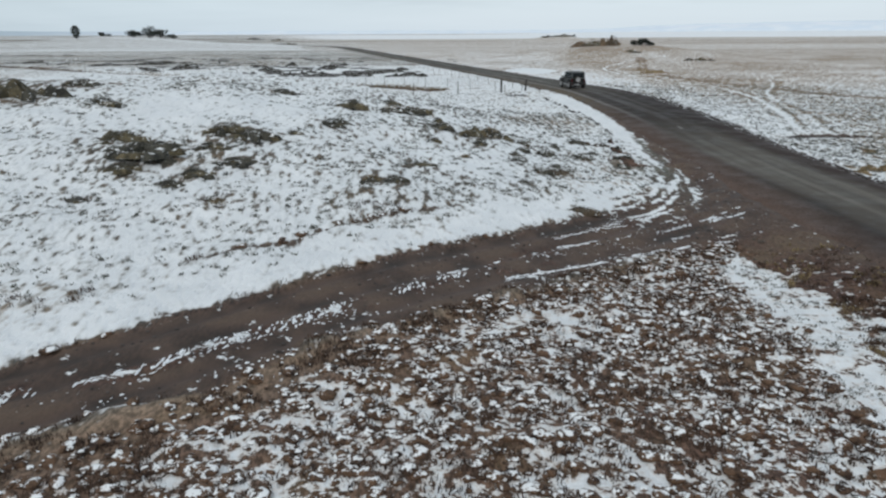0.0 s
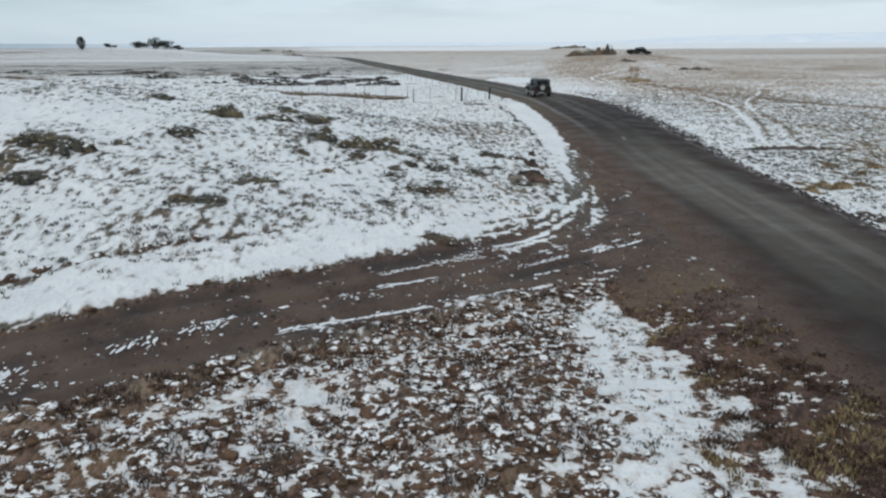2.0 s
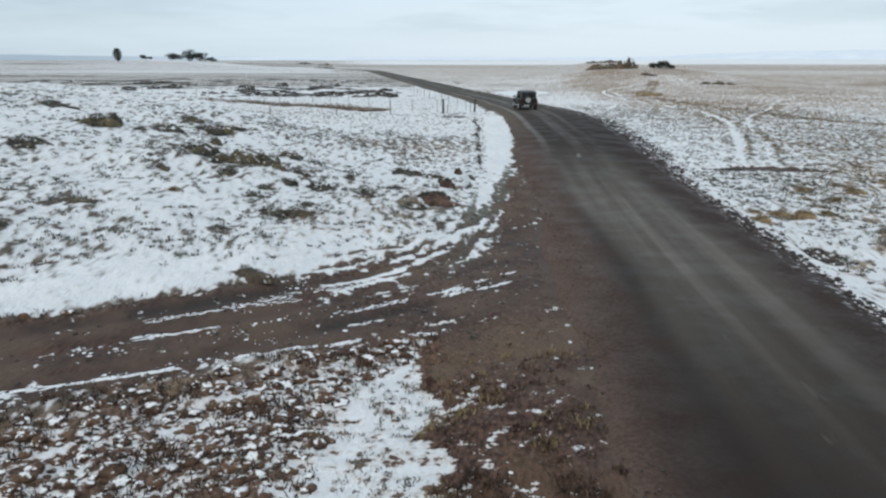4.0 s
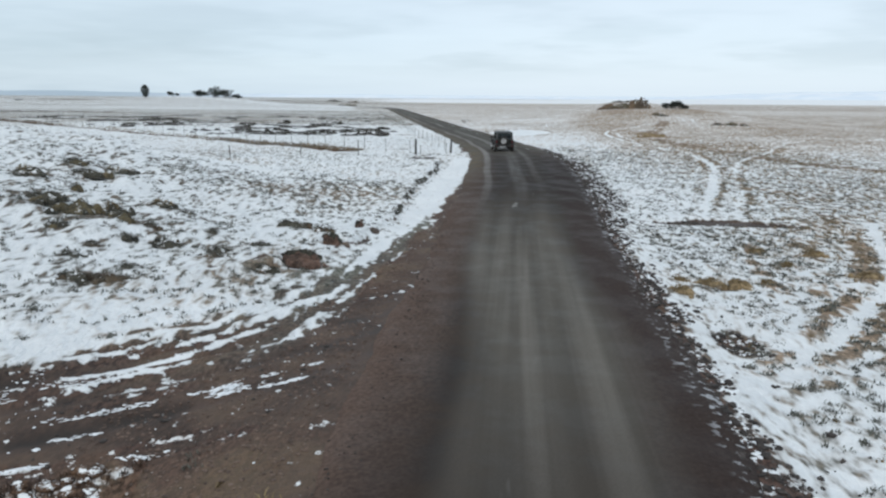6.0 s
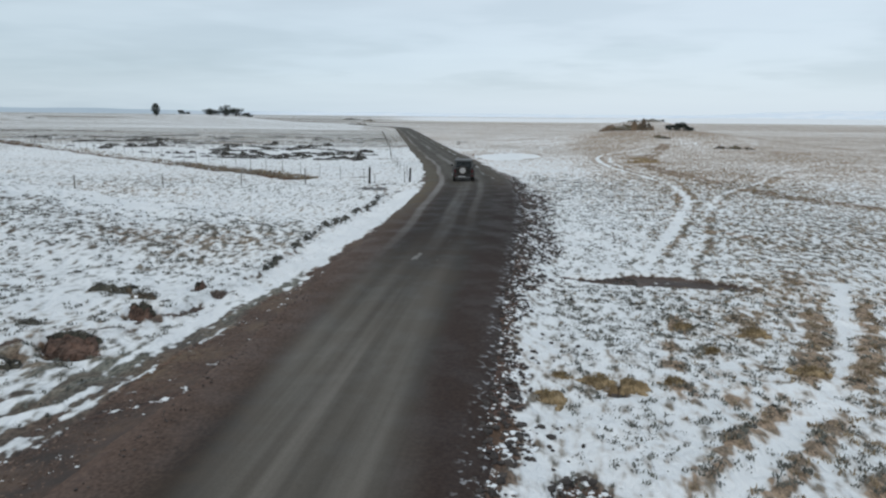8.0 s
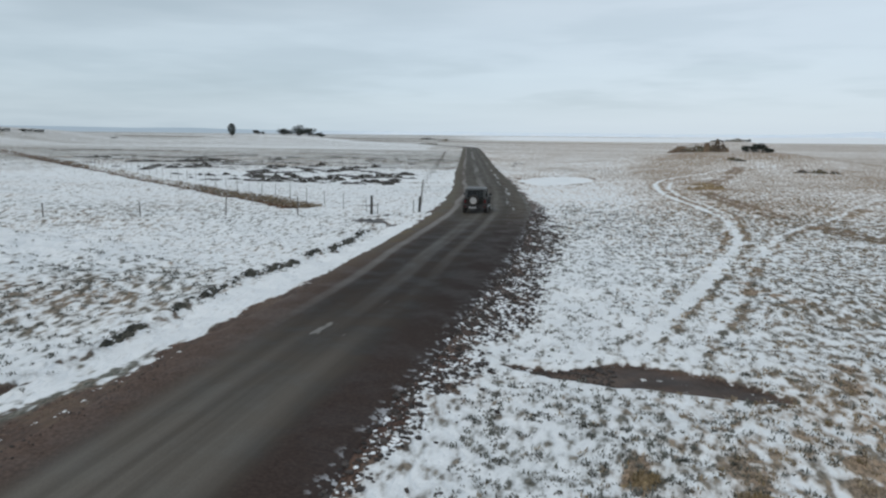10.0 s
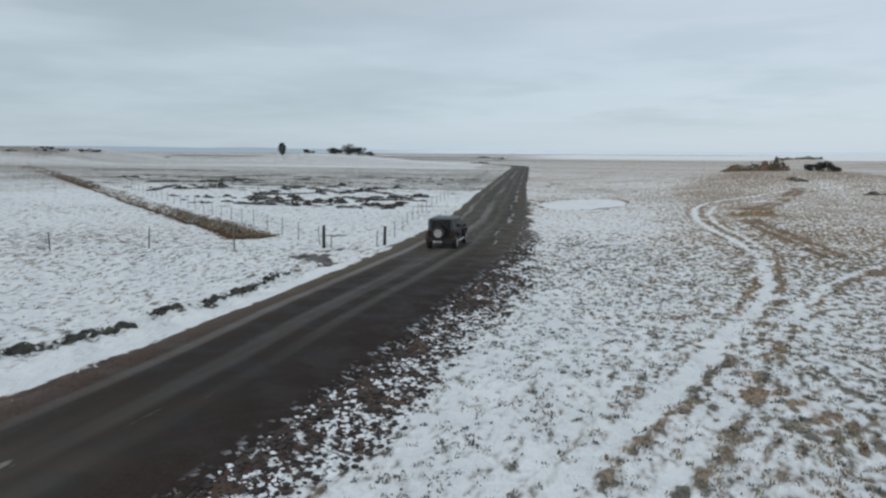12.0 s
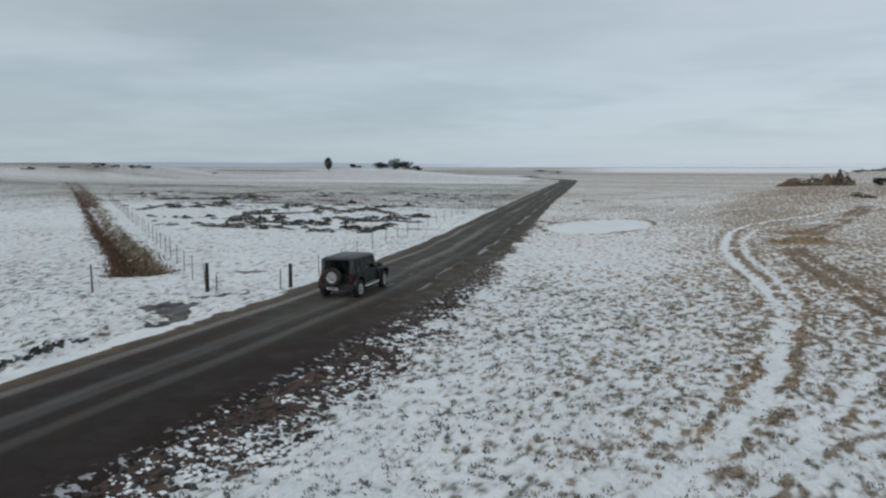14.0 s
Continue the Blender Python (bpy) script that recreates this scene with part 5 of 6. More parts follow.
def cut_face(wide, deep, tall, seed):
    """A broken bank of earth: a steep uneven face below a lip that falls back to the ground behind."""
    bm = bmesh.new()
    nx, ny = 22, 16
    grid = []
    for b in range(ny + 1):
        v = b / ny
        row = []
        for a in range(nx + 1):
            u = 2 * a / nx - 1
            jag = noise.fractal((u * 2.2 + seed, v * 0.8, 0.2), 0.8, 2.1, 4)
            lip = (1 - abs(u) ** 3.0) * (0.8 + 0.55 * noise.noise((u * 1.9, seed * 1.7, 0.0)))
            up = min(1.0, v / 0.45) ** 0.8 if v < 0.62 else max(0.0, 1 - (v - 0.62) / 0.38) ** 0.7
            crag = 0.16 * tall * noise.fractal((u * 5 + seed, v * 6, 0.5), 0.7, 2.0, 3)
            front = -deep / 2 + v * deep + 0.22 * deep * jag * (1 - v) + 0.10 * deep * noise.noise((u * 6, v * 7, seed))
            row.append(bm.verts.new((u * wide / 2 * (1 + 0.12 * noise.noise((v * 3, seed, 1.0))), front, tall * lip * up + crag - (0.16 if b in (0, ny) or a in (0, nx) else 0.0))))
        grid.append(row)
    for b in range(ny):
        for a in range(nx):
            bm.faces.new((grid[b][a], grid[b][a + 1], grid[b + 1][a + 1], grid[b + 1][a]))
    return bm


def earth_block(place, seed):
    px, py, size, tall = place
    rng = np.random.default_rng(seed)
    deep = size * 0.95
    ob = thing("earth_block", pose(px, py, ground_at(px, py) - 0.05, 0, 0, 14.0 + float(rng.uniform(-8, 8))), "broken red-brown face of earth under dark turf at the snowy bank", "earth bank", "earth blocks by the road")
    part("earth_face", cut_face(size, deep, tall, seed), EARTH, ob)
    for k in range(7):
        u = -0.85 + 1.7 * k / 6 + rng.uniform(-0.08, 0.08)
        part("turf", shift(hump(size * rng.uniform(0.22, 0.34), size * 0.16, tall * 0.22, seed + 11 * k, 4, 14, 0.9), pose(u * size / 2, deep * rng.uniform(0.02, 0.14), tall * (0.82 - 0.75 * abs(u) ** 3), 0, 0, rng.uniform(-25, 25))), TURF, ob)
    for k in range(9):
        own = size * rng.uniform(0.05, 0.15)
        part("clod", shift(hump(own * 1.5, own, own * 0.6, seed + 29 * k, 4, 10, 0.7), pose(size * rng.uniform(-0.65, 0.65), -deep * rng.uniform(0.35, 0.62), 0.05)), EARTH, ob)


for k, place in enumerate(KNOLL_TURF):
    turf_thing("turf_hummock", place, (OLIVE_TURF, TURF, OLIVE_TURF, TURF), "dark ragged heath hummock showing through snow on the knoll", "hummock", "hummocks on the knoll", k, 0.55, MOSS_BLADE, 90, 0.95, 0.11, 9)
for k, place in enumerate(SLOPE_TURF):
    turf_thing("turf_hummock", place, (TURF, OLIVE_TURF, TURF), "small olive-brown mossy hummock in snow on the slope", "hummock", "hummocks on the slope", 40 + k, 0.6, STRAW if k % 3 == 1 else MOSS_BLADE, 30, 0.9, 0.11)
for k, place in enumerate(BANK_TURF):
    turf_thing("turf_hummock", place, (TURF, TURF, BROWN_TURF), "dark brown turf clump in snow above the road bank", "hummock", "hummocks above the road bank", 140 + k, 0.7, MOSS_BLADE, 34, 0.9, 0.09, 7)
for k, place in enumerate(EARTH_BLOCKS):
    earth_block(place, 80 + k)
for k, place in enumerate(TUSSOCKS):
    turf_thing("grass_tussock", place, (STRAW_TURF,), "straw-coloured dead grass tussock in thin snow", "tussock", "tussocks east of the road", 100 + k, 0.75, STRAW, 70, 0.6, 0.07)


def turf_edge():
    """Overhanging pieces of turf along the road bank, each a thing."""
    rng = np.random.default_rng(44)
    way = np.gradient(LIP, axis=0)
    k = 27
    seed = 300
    while k < len(LIP) - 3:
        size = float(rng.uniform(0.9, 1.7))
        px, py = LIP[k]
        turn = math.degrees(math.atan2(way[k, 1], way[k, 0]))
        if rng.random() < (0.9 if 50 < py < 60 else 0.85 if py > 64.5 else 0.35):
            tall = float(rng.uniform(0.14, 0.26))
            ob = thing("turf_edge", pose(px - 0.1, py, ground_at(px - 0.1, py) - 0.08, 0, 0, turn), "overhanging dark turf edge at the snowy road bank", "turf edge", "turf edges along the road")
            part("turf", hump(size * 1.25, 0.22 + 0.10 * size, tall, seed, ragged=0.5), TURF, ob)
            n = 14
            spots = np.c_[rng.uniform(-0.5, 0.5, n) * size, rng.uniform(-0.05, 0.2, n), np.full(n, tall * 0.4)]
            v, f = blades_mesh(spots, 0.09, 0.03, rng, per=6, lean=1.1)
            tuft = mesh_object("grass", v, f, MOSS_BLADE, False)
            tuft.parent = ob
            tagged(tuft, kind="stuff")
        k += max(1, int(size * 1.6))
        seed += 1


turf_edge()


# ---- fences ----
POST_WOOD = plain_material("weathered_post_wood", (0.016, 0.014, 0.012), (0.055, 0.048, 0.042), 4.0, 0.9, bump=0.4)
PALE_POST = plain_material("pale_fence_stake", (0.085, 0.078, 0.068), (0.21, 0.195, 0.175), 4.0, 0.9, bump=0.3)
WIRE = plain_material("galvanised_wire", (0.14, 0.14, 0.14), (0.30, 0.30, 0.30), 6.0, 0.5, 0.6, bump=0.05)


def along(line, gap, start=0.0, end=None):
    """Places at even steps along a line of (x, y)."""
    pts = np.array(line, float)
    s = np.r_[0, np.cumsum(np.hypot(*np.diff(pts, axis=0).T))]
    at = np.arange(start, s[-1] if end is None else end, gap)
    return np.c_[np.interp(at, s, pts[:, 0]), np.interp(at, s, pts[:, 1])]


def build_fence(places, label, tall, thick, mat, seed, strong=()):
    rng = np.random.default_rng(seed)
    ground = [ground_at(px, py) for px, py in places]
    fence = thing("wire_fence", pose(places[0][0], places[0][1], ground[0]), label, "fence", "fences")
    ox, oy, oz = places[0][0], places[0][1], ground[0]
    tops = []
    for k, ((px, py), z) in enumerate(zip(places, ground)):
        h, r = (tall * rng.uniform(0.9, 1.08), thick * rng.uniform(0.85, 1.15)) if k not in strong else (tall * 1.12, 0.105)
        tip = (px - ox + rng.normal(0, 0.05), py - oy + rng.normal(0, 0.05), z - oz + h)
        foot = (px - ox, py - oy, z - oz - 0.15)
        part("post", rod([foot, tip], r, 7, 0.85), POST_WOOD if k in strong else mat, fence, "thick dark gate post" if k in strong else "")
        tops.append((foot, tip))
    for share in (0.45, 0.68, 0.9):
        points = [tuple(f + (t - f) * share for f, t in zip(foot, tip)) for foot, tip in tops]
        part("wire", rod(points, 0.0035, 4), WIRE, fence)
    return fence


west = [(-46.0, 52.5), (-30.0, 62.0), (-18.0, 68.6), (-12.6, 71.4), (-7.2, 74.5), (-1.7, 76.6), (3.0, 78.6), (7.8, 81.1)]
build_fence(west, "weathered wooden stakes with thin wire across snowy field", 1.25, 0.05, PALE_POST, 1, strong=(7,))
ditch_side = [tuple(p) for p in along([(7.2, 81.7), (4.5, 83.7), (-5.3, 91.9), (-15.7, 100.7), (-29.5, 112.0), (-75, 150)], 3.3)]
build_fence(ditch_side, "pale thin stakes with wire along the grassy ditch", 1.25, 0.026, PALE_POST, 2)
road_side = [tuple(p) for p in along([(10.75, 83.8), (9.2, 90.4), (7.2, 97.2), (3.4, 111.8), (-3.6, 144.7), (-30, 260)], 4.2)]
build_fence(road_side, "thin stakes with wire beside the gravel road", 1.1, 0.026, PALE_POST, 3, strong=(0,))
for gx, gy, gt in ((10.35, 83.5, 0.95), (8.2, 81.3, 0.8)):
    stake = thing("stake", pose(gx, gy, ground_at(gx, gy)), "thin pale stake beside the gate post", "stake", "gate stakes")
    part("shaft", rod([(0, 0, -0.15), (0.02, 0.01, gt)], 0.035, 6, 0.9), PALE_POST, stake)


# ---- trees and far mounds ----
BARK = plain_material("dark_bark", (0.025, 0.020, 0.016), (0.080, 0.065, 0.050), 3.0, 0.95, bump=0.5)
NEEDLES = plain_material("dark_evergreen_leaves", (0.012, 0.018, 0.014), (0.045, 0.055, 0.040), 1.2, 0.9, bump=0.2, island=0.5)


def leaf_cloud(lumps, count, size, rng):
    """Many small leaves on the outside of a few lumps (x, y, z, radius, flatness)."""
    verts = []
    for _ in range(count):
        lx, ly, lz, r, flat = lumps[rng.integers(len(lumps))]
        d = rng.normal(size=3)
        d /= np.linalg.norm(d)
        p = np.array([lx, ly, lz]) + d * np.array([r, r, r * flat]) * rng.uniform(0.55, 1.08)
        u, w = rng.normal(size=3), rng.normal(size=3)
        u, w = u / np.linalg.norm(u) * size, w / np.linalg.norm(w) * size
        verts += [p - u, p + u, p + w]
    return np.array(verts), np.arange(3 * count).reshape(-1, 3)


def build_tree(name, px, py, wide, tall, stem, label, category, seed, mat=NEEDLES, count=1500, group="", upright=False):
    rng = np.random.default_rng(seed)
    tree = thing(name, pose(px, py, ground_at(px, py)), label, category, group)
    crown_h = tall - stem
    limbs = [rod([(0, 0, -0.3), (0.05 * wide * rng.normal(), 0, stem + 0.3 * crown_h), (0.06 * wide, 0, stem + 0.8 * crown_h)], 0.05 * tall, 8, 0.3)]
    for _ in range(5):
        a = rng.uniform(0, 2 * np.pi)
        limbs.append(rod([(0, 0, stem * 0.8 + 0.1 * crown_h), (0.2 * wide * math.cos(a), 0.2 * wide * math.sin(a), stem + 0.3 * crown_h), (0.38 * wide * math.cos(a), 0.38 * wide * math.sin(a), stem + rng.uniform(0.4, 0.8) * crown_h)], 0.02 * tall, 6, 0.4))
    part("trunk", join(*limbs), BARK, tree)
    lumps = [(rng.uniform(-0.28, 0.28) * wide, rng.uniform(-0.2, 0.2) * wide, stem + crown_h * rng.uniform(0.22, 0.82), 0.24 * min(wide, crown_h * 1.6) * rng.uniform(0.7, 1.2), min(1.0, 1.3 * crown_h / wide)) for _ in range(11)]
    if upright:
        lumps = [(rng.uniform(-0.08, 0.08) * wide, 0.0, stem + crown_h * k, wide * 0.46 * math.sin(math.pi * (0.12 + 0.8 * k)), 0.7) for k in (0.12, 0.3, 0.48, 0.66, 0.82)]
    v, f = leaf_cloud(lumps, count, 0.05 * math.sqrt(wide * tall), rng)
    crown = mesh_object("crown", v, f, mat, False)
    crown.parent = tree
    return tree


build_tree("tree", -176, 382.5, 4.9, 6.6, 0.8, "lone dark tree with dense oval crown on snowy rise", "tree", 11, upright=True)
for k, (bx, by, bw, bh) in enumerate(((-167, 395, 10.0, 3.2), (-153, 398, 10.5, 4.6), (-146.5, 400, 9.0, 5.6), (-142, 404, 11, 5.0), (-137, 409, 9.0, 3.0))):
    build_tree("shrub", bx, by, bw, bh, 0.2, "dark evergreen shrub clump along a snowy rise", "shrub", 20 + k, count=1100, group="shrubs on the far rise")
for k, (bx, by, bw, bh) in enumerate(((-287, 295, 12, 1.8), (-278, 306, 11, 1.6), (-268, 317.5, 15, 2.6), (-263, 323, 11, 1.8), (-257, 329, 14, 2.0), (-253, 334, 11, 2.4), (-225, 352, 7, 1.0))):
    build_tree("shrub", bx, by, bw, bh, 0.1, "low dark shrub on the snowy western rise", "shrub", 30 + k, count=700, group="shrubs on the western rise")
for k, (bx, by, bw, bh) in enumerate(((37.6, 185.5, 3.8, 1.7), (39.6, 183, 4.0, 2.1), (41.6, 181, 3.2, 2.2), (43.4, 178.6, 2.6, 2.9))):
    turf_thing("earth_mound", (bx, by, bw * 1.25, bh), (MOUND_TURF, OLIVE_TURF, MOUND_TURF, BROWN_TURF), "brown grassy earth mound on straw-coloured plain", "mound", "mounds on the plain", 60 + k, 0.6, HEATH, 90, 0.55, 0.22, 6)
for k, (bx, by, bw, bh) in enumerate(((48.6, 178, 3.2, 1.3), (50.4, 178.4, 3.4, 1.6), (52.0, 178, 2.8, 1.2))):
    build_tree("shrub", bx, by, bw, bh, -0.1, "dark low shrub beside earth mounds on the plain", "shrub", 70 + k, count=1800, group="shrubs on the plain")
for k, (bx, by, bw, bh) in enumerate(((44.4, 165.5, 2.6, 0.7), (52.6, 152, 2.0, 0.5), (55.2, 152.2, 2.6, 0.8), (57.2, 152.5, 1.6, 0.5), (99.0, 560, 14, 2.4), (88, 558, 9, 2.0), (-77, 421, 8, 1.9), (-82, 424, 5, 1.2), (-146, 735, 9, 2.6), (-196, 850, 18, 3.0))):
    turf_thing("earth_mound", (bx, by, bw, bh), (TURF, OLIVE_TURF), "low dark-brown heath mound on the plain", "mound", "low mounds on the plain", 75 + k, 0.6, RUST, 60, 0.5)


def build_mountains():
    m, n = material("hazed_snowy_mountains")
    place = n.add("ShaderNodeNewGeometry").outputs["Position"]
    # distance haze is painted in: snow tinted close to the sky's colour
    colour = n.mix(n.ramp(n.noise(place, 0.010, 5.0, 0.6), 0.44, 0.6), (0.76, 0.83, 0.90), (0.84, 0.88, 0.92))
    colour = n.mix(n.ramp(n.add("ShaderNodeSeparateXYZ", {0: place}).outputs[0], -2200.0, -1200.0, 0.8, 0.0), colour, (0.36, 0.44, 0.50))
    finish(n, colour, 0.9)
    a = np.linspace(-1.0, 0.62, 320)
    tall = 24 + 42 * ease(a, 0.15, 0.34) * (0.5 + fractal(a * 60, a * 0, 6.0, 4)) * (0.45 + 0.55 * ease(a, 0.2, 0.5)) + (2 + 9 * fractal(a * 40, a * 0 + 9, 6.0, 3)) * (1 - ease(a, -0.62, -0.40))
    rows = []
    for k, (share, back) in enumerate(((0.0, 0.0), (0.45, 180.0), (0.8, 320.0), (1.0, 460.0), (0.0, 900.0))):
        d = 4050 + back
        wob = 1 + 0.25 * (fractal(a * 90 + 5 * k, a * 0 + k, 4.0, 3) - 0.5)
        rows.append(np.c_[d * np.sin(a), d * np.cos(a), tall * share * wob - (8 if share == 0 else 0)])
    verts = np.concatenate(rows)
    k = np.arange(len(verts)).reshape(len(rows), -1)
    faces = np.stack([k[:-1, :-1], k[:-1, 1:], k[1:, 1:], k[1:, :-1]], -1).reshape(-1, 4)
    return tagged(mesh_object("backdrop_mountains", verts, faces, m), "faint snow-covered mountain range on the horizon, distance haze painted in", "mountains", kind="structure")


build_mountains()


# ---- what nobody could count ----
def scatter(name, box, count, chance, seed, make, mat, label, category, smooth=False):
    rng = np.random.default_rng(seed)
    x0, x1, y0, y1 = box
    p = np.c_[rng.uniform(x0, x1, count), rng.uniform(y0, y1, count)]
    z, bare, earth, mud, _ = land(p[:, 0], p[:, 1])
    keep = rng.random(count) < chance(p[:, 0], p[:, 1], bare, earth, mud)
    v, f = make(np.c_[p, z][keep], rng)
    return tagged(mesh_object(name, v, f, mat, smooth), label, category, kind="stuff")


def ball(detail):
    bm = bmesh.new()
    bmesh.ops.create_icosphere(bm, subdivisions=detail, radius=1.0)
    v, f = np.array([v.co[:] for v in bm.verts]), np.array([[v.index for v in f.verts] for f in bm.faces])
    bm.free()
    return v, f


ICO_V, ICO_F = ball(1)
FINE_V, FINE_F = ball(2)


def lumps_mesh(places, low, high, flat, rng, sink=0.3, soft=False):
    """Uneven lumps at places; soft ones have more faces and a smoother outline."""
    n = len(places)
    base, tris = (FINE_V, FINE_F) if soft else (ICO_V, ICO_F)
    r = low * (high / low) ** (rng.random(n) ** 1.6)
    t = rng.uniform(0, 2 * np.pi, n)
    uneven = rng.uniform(0.65, 1.25, (n, len(base), 1))
    if soft:
        waves = rng.normal(0, 1.6, (n, 3, 4))
        uneven = 1 + 0.22 * np.sin(base[None] @ waves + rng.uniform(0, 6.3, (n, 1, 4))).sum(-1, keepdims=True) / 1.6 + rng.uniform(-0.14, 0.14, (n, len(base), 1))
    v = base[None] * uneven * r[:, None, None] * np.stack([rng.uniform(0.7, 1.4, n), rng.uniform(0.7, 1.2, n), flat * rng.uniform(0.7, 1.2, n)], -1)[:, None]
    c, s = np.cos(t)[:, None], np.sin(t)[:, None]
    v = np.stack([v[..., 0] * c - v[..., 1] * s, v[..., 0] * s + v[..., 1] * c, v[..., 2]], -1) + places[:, None]
    v[..., 2] += (r * flat * (1 - 2 * sink))[:, None] * 0.5
    f = tris[None] + (np.arange(n) * len(base))[:, None, None]
    return v.reshape(-1, 3), f.reshape(-1, 3)


def margin_stones():
    """Loose gravel on the road's edge."""
    rng = np.random.default_rng(18)
    n = 3000
    y, o = rng.uniform(8, 60, n), -2.7 - 1.3 * rng.random(n) ** 0.6
    x = np.interp(y, ROAD_Y, ROAD_X) + o * np.interp(y, ROAD_Y, ROAD_SLANT)
    drop = np.interp(o, [-3.95, -3.6, -3.3, -3.0, -2.4, -1.8], [-0.40, -0.12, -0.03, 0.0, 0.03, 0.04])
    v, f = lumps_mesh(np.c_[x, y, road_height(y) + drop], 0.008, 0.035, 0.7, rng)
    return tagged(mesh_object("margin_stones", v, f, STONE, False), "loose gravel along the road margin", "stones", kind="stuff")


margin_stones()


def off_road_only(x, y, reach=3.9):
    return np.abs(road_off(x, y)) > reach


def fans(tall, wide, per, spread):
    return lambda p, r: blades_mesh(p, tall, wide, r, per=per, lean=1.0, spread=spread)


patchy = lambda x, y, k: fractal(x, y + k, 0.7, 2)
scatter("moss_tufts", (21, 42, 24, 92), 16000, lambda x, y, b, e, m: off_road_only(x, y, 5.4) * (m < 0.3) * (b > 0.14) * (patchy(x, y, 1) > 0.40) * (1 - 0.6 * ease(y, 60, 92)) * np.clip(b * 0.8, 0, 0.4) * (1 - 0.3 * ease(x, 27, 34)), 3,
        fans(0.06, 0.04, 12, 0.10), MOSS_BLADE, "grey-olive grass tufts poking through thin snow", "grass")
scatter("straw_tufts", (22, 46, 24, 118), 24000, lambda x, y, b, e, m: off_road_only(x, y, 5.4) * (m < 0.3) * (b > 0.30) * (patchy(x, y, 30) > 0.47) * (1 - 0.55 * ease(y, 47, 52) * (1 - ease(y, 62, 80))) * (1 - 0.6 * ease(y, 70, 118)) * np.clip(b, 0, 0.7) * (0.25 + 0.6 * ease(x, 25, 33)), 4,
        fans(0.09, 0.032, 8, 0.05), STRAW, "straw-coloured grass tufts poking through thin snow", "grass")
scatter("heath_tufts", (-16, 12, 20, 48), 11000, lambda x, y, b, e, m: off_road_only(x, y, 5.5) * (m < 0.2) * (b > 0.2) * (patchy(x, y, 60) > 0.52) * np.clip(b * 0.7, 0, 0.5), 5,
        fans(0.09, 0.036, 7, 0.055), MOSS_BLADE, "short grey-brown heath tufts standing through snow", "heath")
scatter("field_tufts", (-14, 12, 46, 82), 12000, lambda x, y, b, e, m: off_road_only(x, y, 5.0) * (m < 0.2) * (patchy(x, y, 90) > 0.53) * np.clip(b, 0, 0.5), 6,
        fans(0.07, 0.036, 6, 0.05), MOSS_BLADE, "sparse short dead grass in the snowy field", "grass")
scatter("heather", (-14, 11, 6, 26), 42000, lambda x, y, b, e, m: off_road_only(x, y, 5.5) * (m < 0.3) * (b > 0.36) * (patchy(x, y, 120) > 0.48) * np.clip(b, 0, 1) * 0.5, 8,
        fans(0.12, 0.030, 8, 0.08), HEATH, "low brown heather and dead grass between snow lumps", "heather")
GRASS_CLUMP = plain_material("grey_olive_grass_clump", (0.068, 0.072, 0.064), (0.225, 0.230, 0.200), 3.0, 0.95, bump=0.6, island=0.45)
STRAW_CLUMP = plain_material("straw_grass_clump", (0.15, 0.115, 0.078), (0.42, 0.335, 0.225), 3.0, 0.95, bump=0.6, island=0.4)
scatter("grass_clumps", (21, 40, 24, 96), 26000, lambda x, y, b, e, m: off_road_only(x, y, 5.0) * (m < 0.3) * (b > 0.2) * np.clip(b * 1.2, 0, 0.8) * (patchy(x, y, 5) > 0.46) * (1 - 0.7 * ease(x, 26, 32)) * (1 - 0.5 * ease(y, 60, 96)) * (1 - 0.65 * ease(y, 46, 52)), 31,
        fans(0.10, 0.040, 11, 0.055), GRASS_CLUMP, "grey-olive grass clumps standing out of thin snow", "grass")
scatter("field_specks", (21.5, 29, 40, 92), 22000, lambda x, y, b, e, m: off_road_only(x, y, 5.2) * (m < 0.3) * (b > 0.12) * (patchy(x, y, 44) > 0.47) * 0.34 * (1 - 0.75 * ease(x, 24, 29)) * (1 - 0.5 * ease(y, 66, 92)) * (1 - 0.6 * ease(y, 46, 52)), 35,
        fans(0.07, 0.034, 7, 0.035), MOSS_BLADE, "small dark grass specks in thin snow beside the road", "grass")
scatter("straw_clumps", (24, 46, 24, 110), 26000, lambda x, y, b, e, m: off_road_only(x, y, 5.0) * (m < 0.3) * (b > 0.25) * np.clip(b * 1.2, 0, 0.8) * (patchy(x, y, 15) > 0.46) * ease(x, 24, 31) * (1 - 0.5 * ease(y, 60, 110)) * (1 - 0.5 * ease(y, 46, 52)), 32,
        fans(0.10, 0.040, 11, 0.055), STRAW_CLUMP, "straw-coloured grass clumps standing out of thin snow", "grass")
scatter("field_clumps", (-18, 12, 18, 82), 60000, lambda x, y, b, e, m: off_road_only(x, y, 5.5) * (m < 0.2) * (beside(x, y, TRACK, 26.0)[0] < -2) * (b > 0.15) * np.clip(b * 1.1, 0, 0.7) * (patchy(x, y, 25) > 0.50) * (0.55 - 0.2 * ease(y, 50, 80)), 33,
        fans(0.09, 0.040, 10, 0.055), GRASS_CLUMP, "grey-olive grass clumps on the snowy knoll and field", "grass")
scatter("heath_clumps", (-14, 10.5, 6, 26), 20000, lambda x, y, b, e, m: off_road_only(x, y, 5.8) * (m < 0.3) * (e > 0.5) * (b > 0.34) * (b < 0.97) * 0.42, 21,
        lambda p, r: lumps_mesh(p, 0.05, 0.20, 0.50, r, 0.36, True), HEATH_CLUMP, "brown heath clumps with snow caught on top", "heath", True)
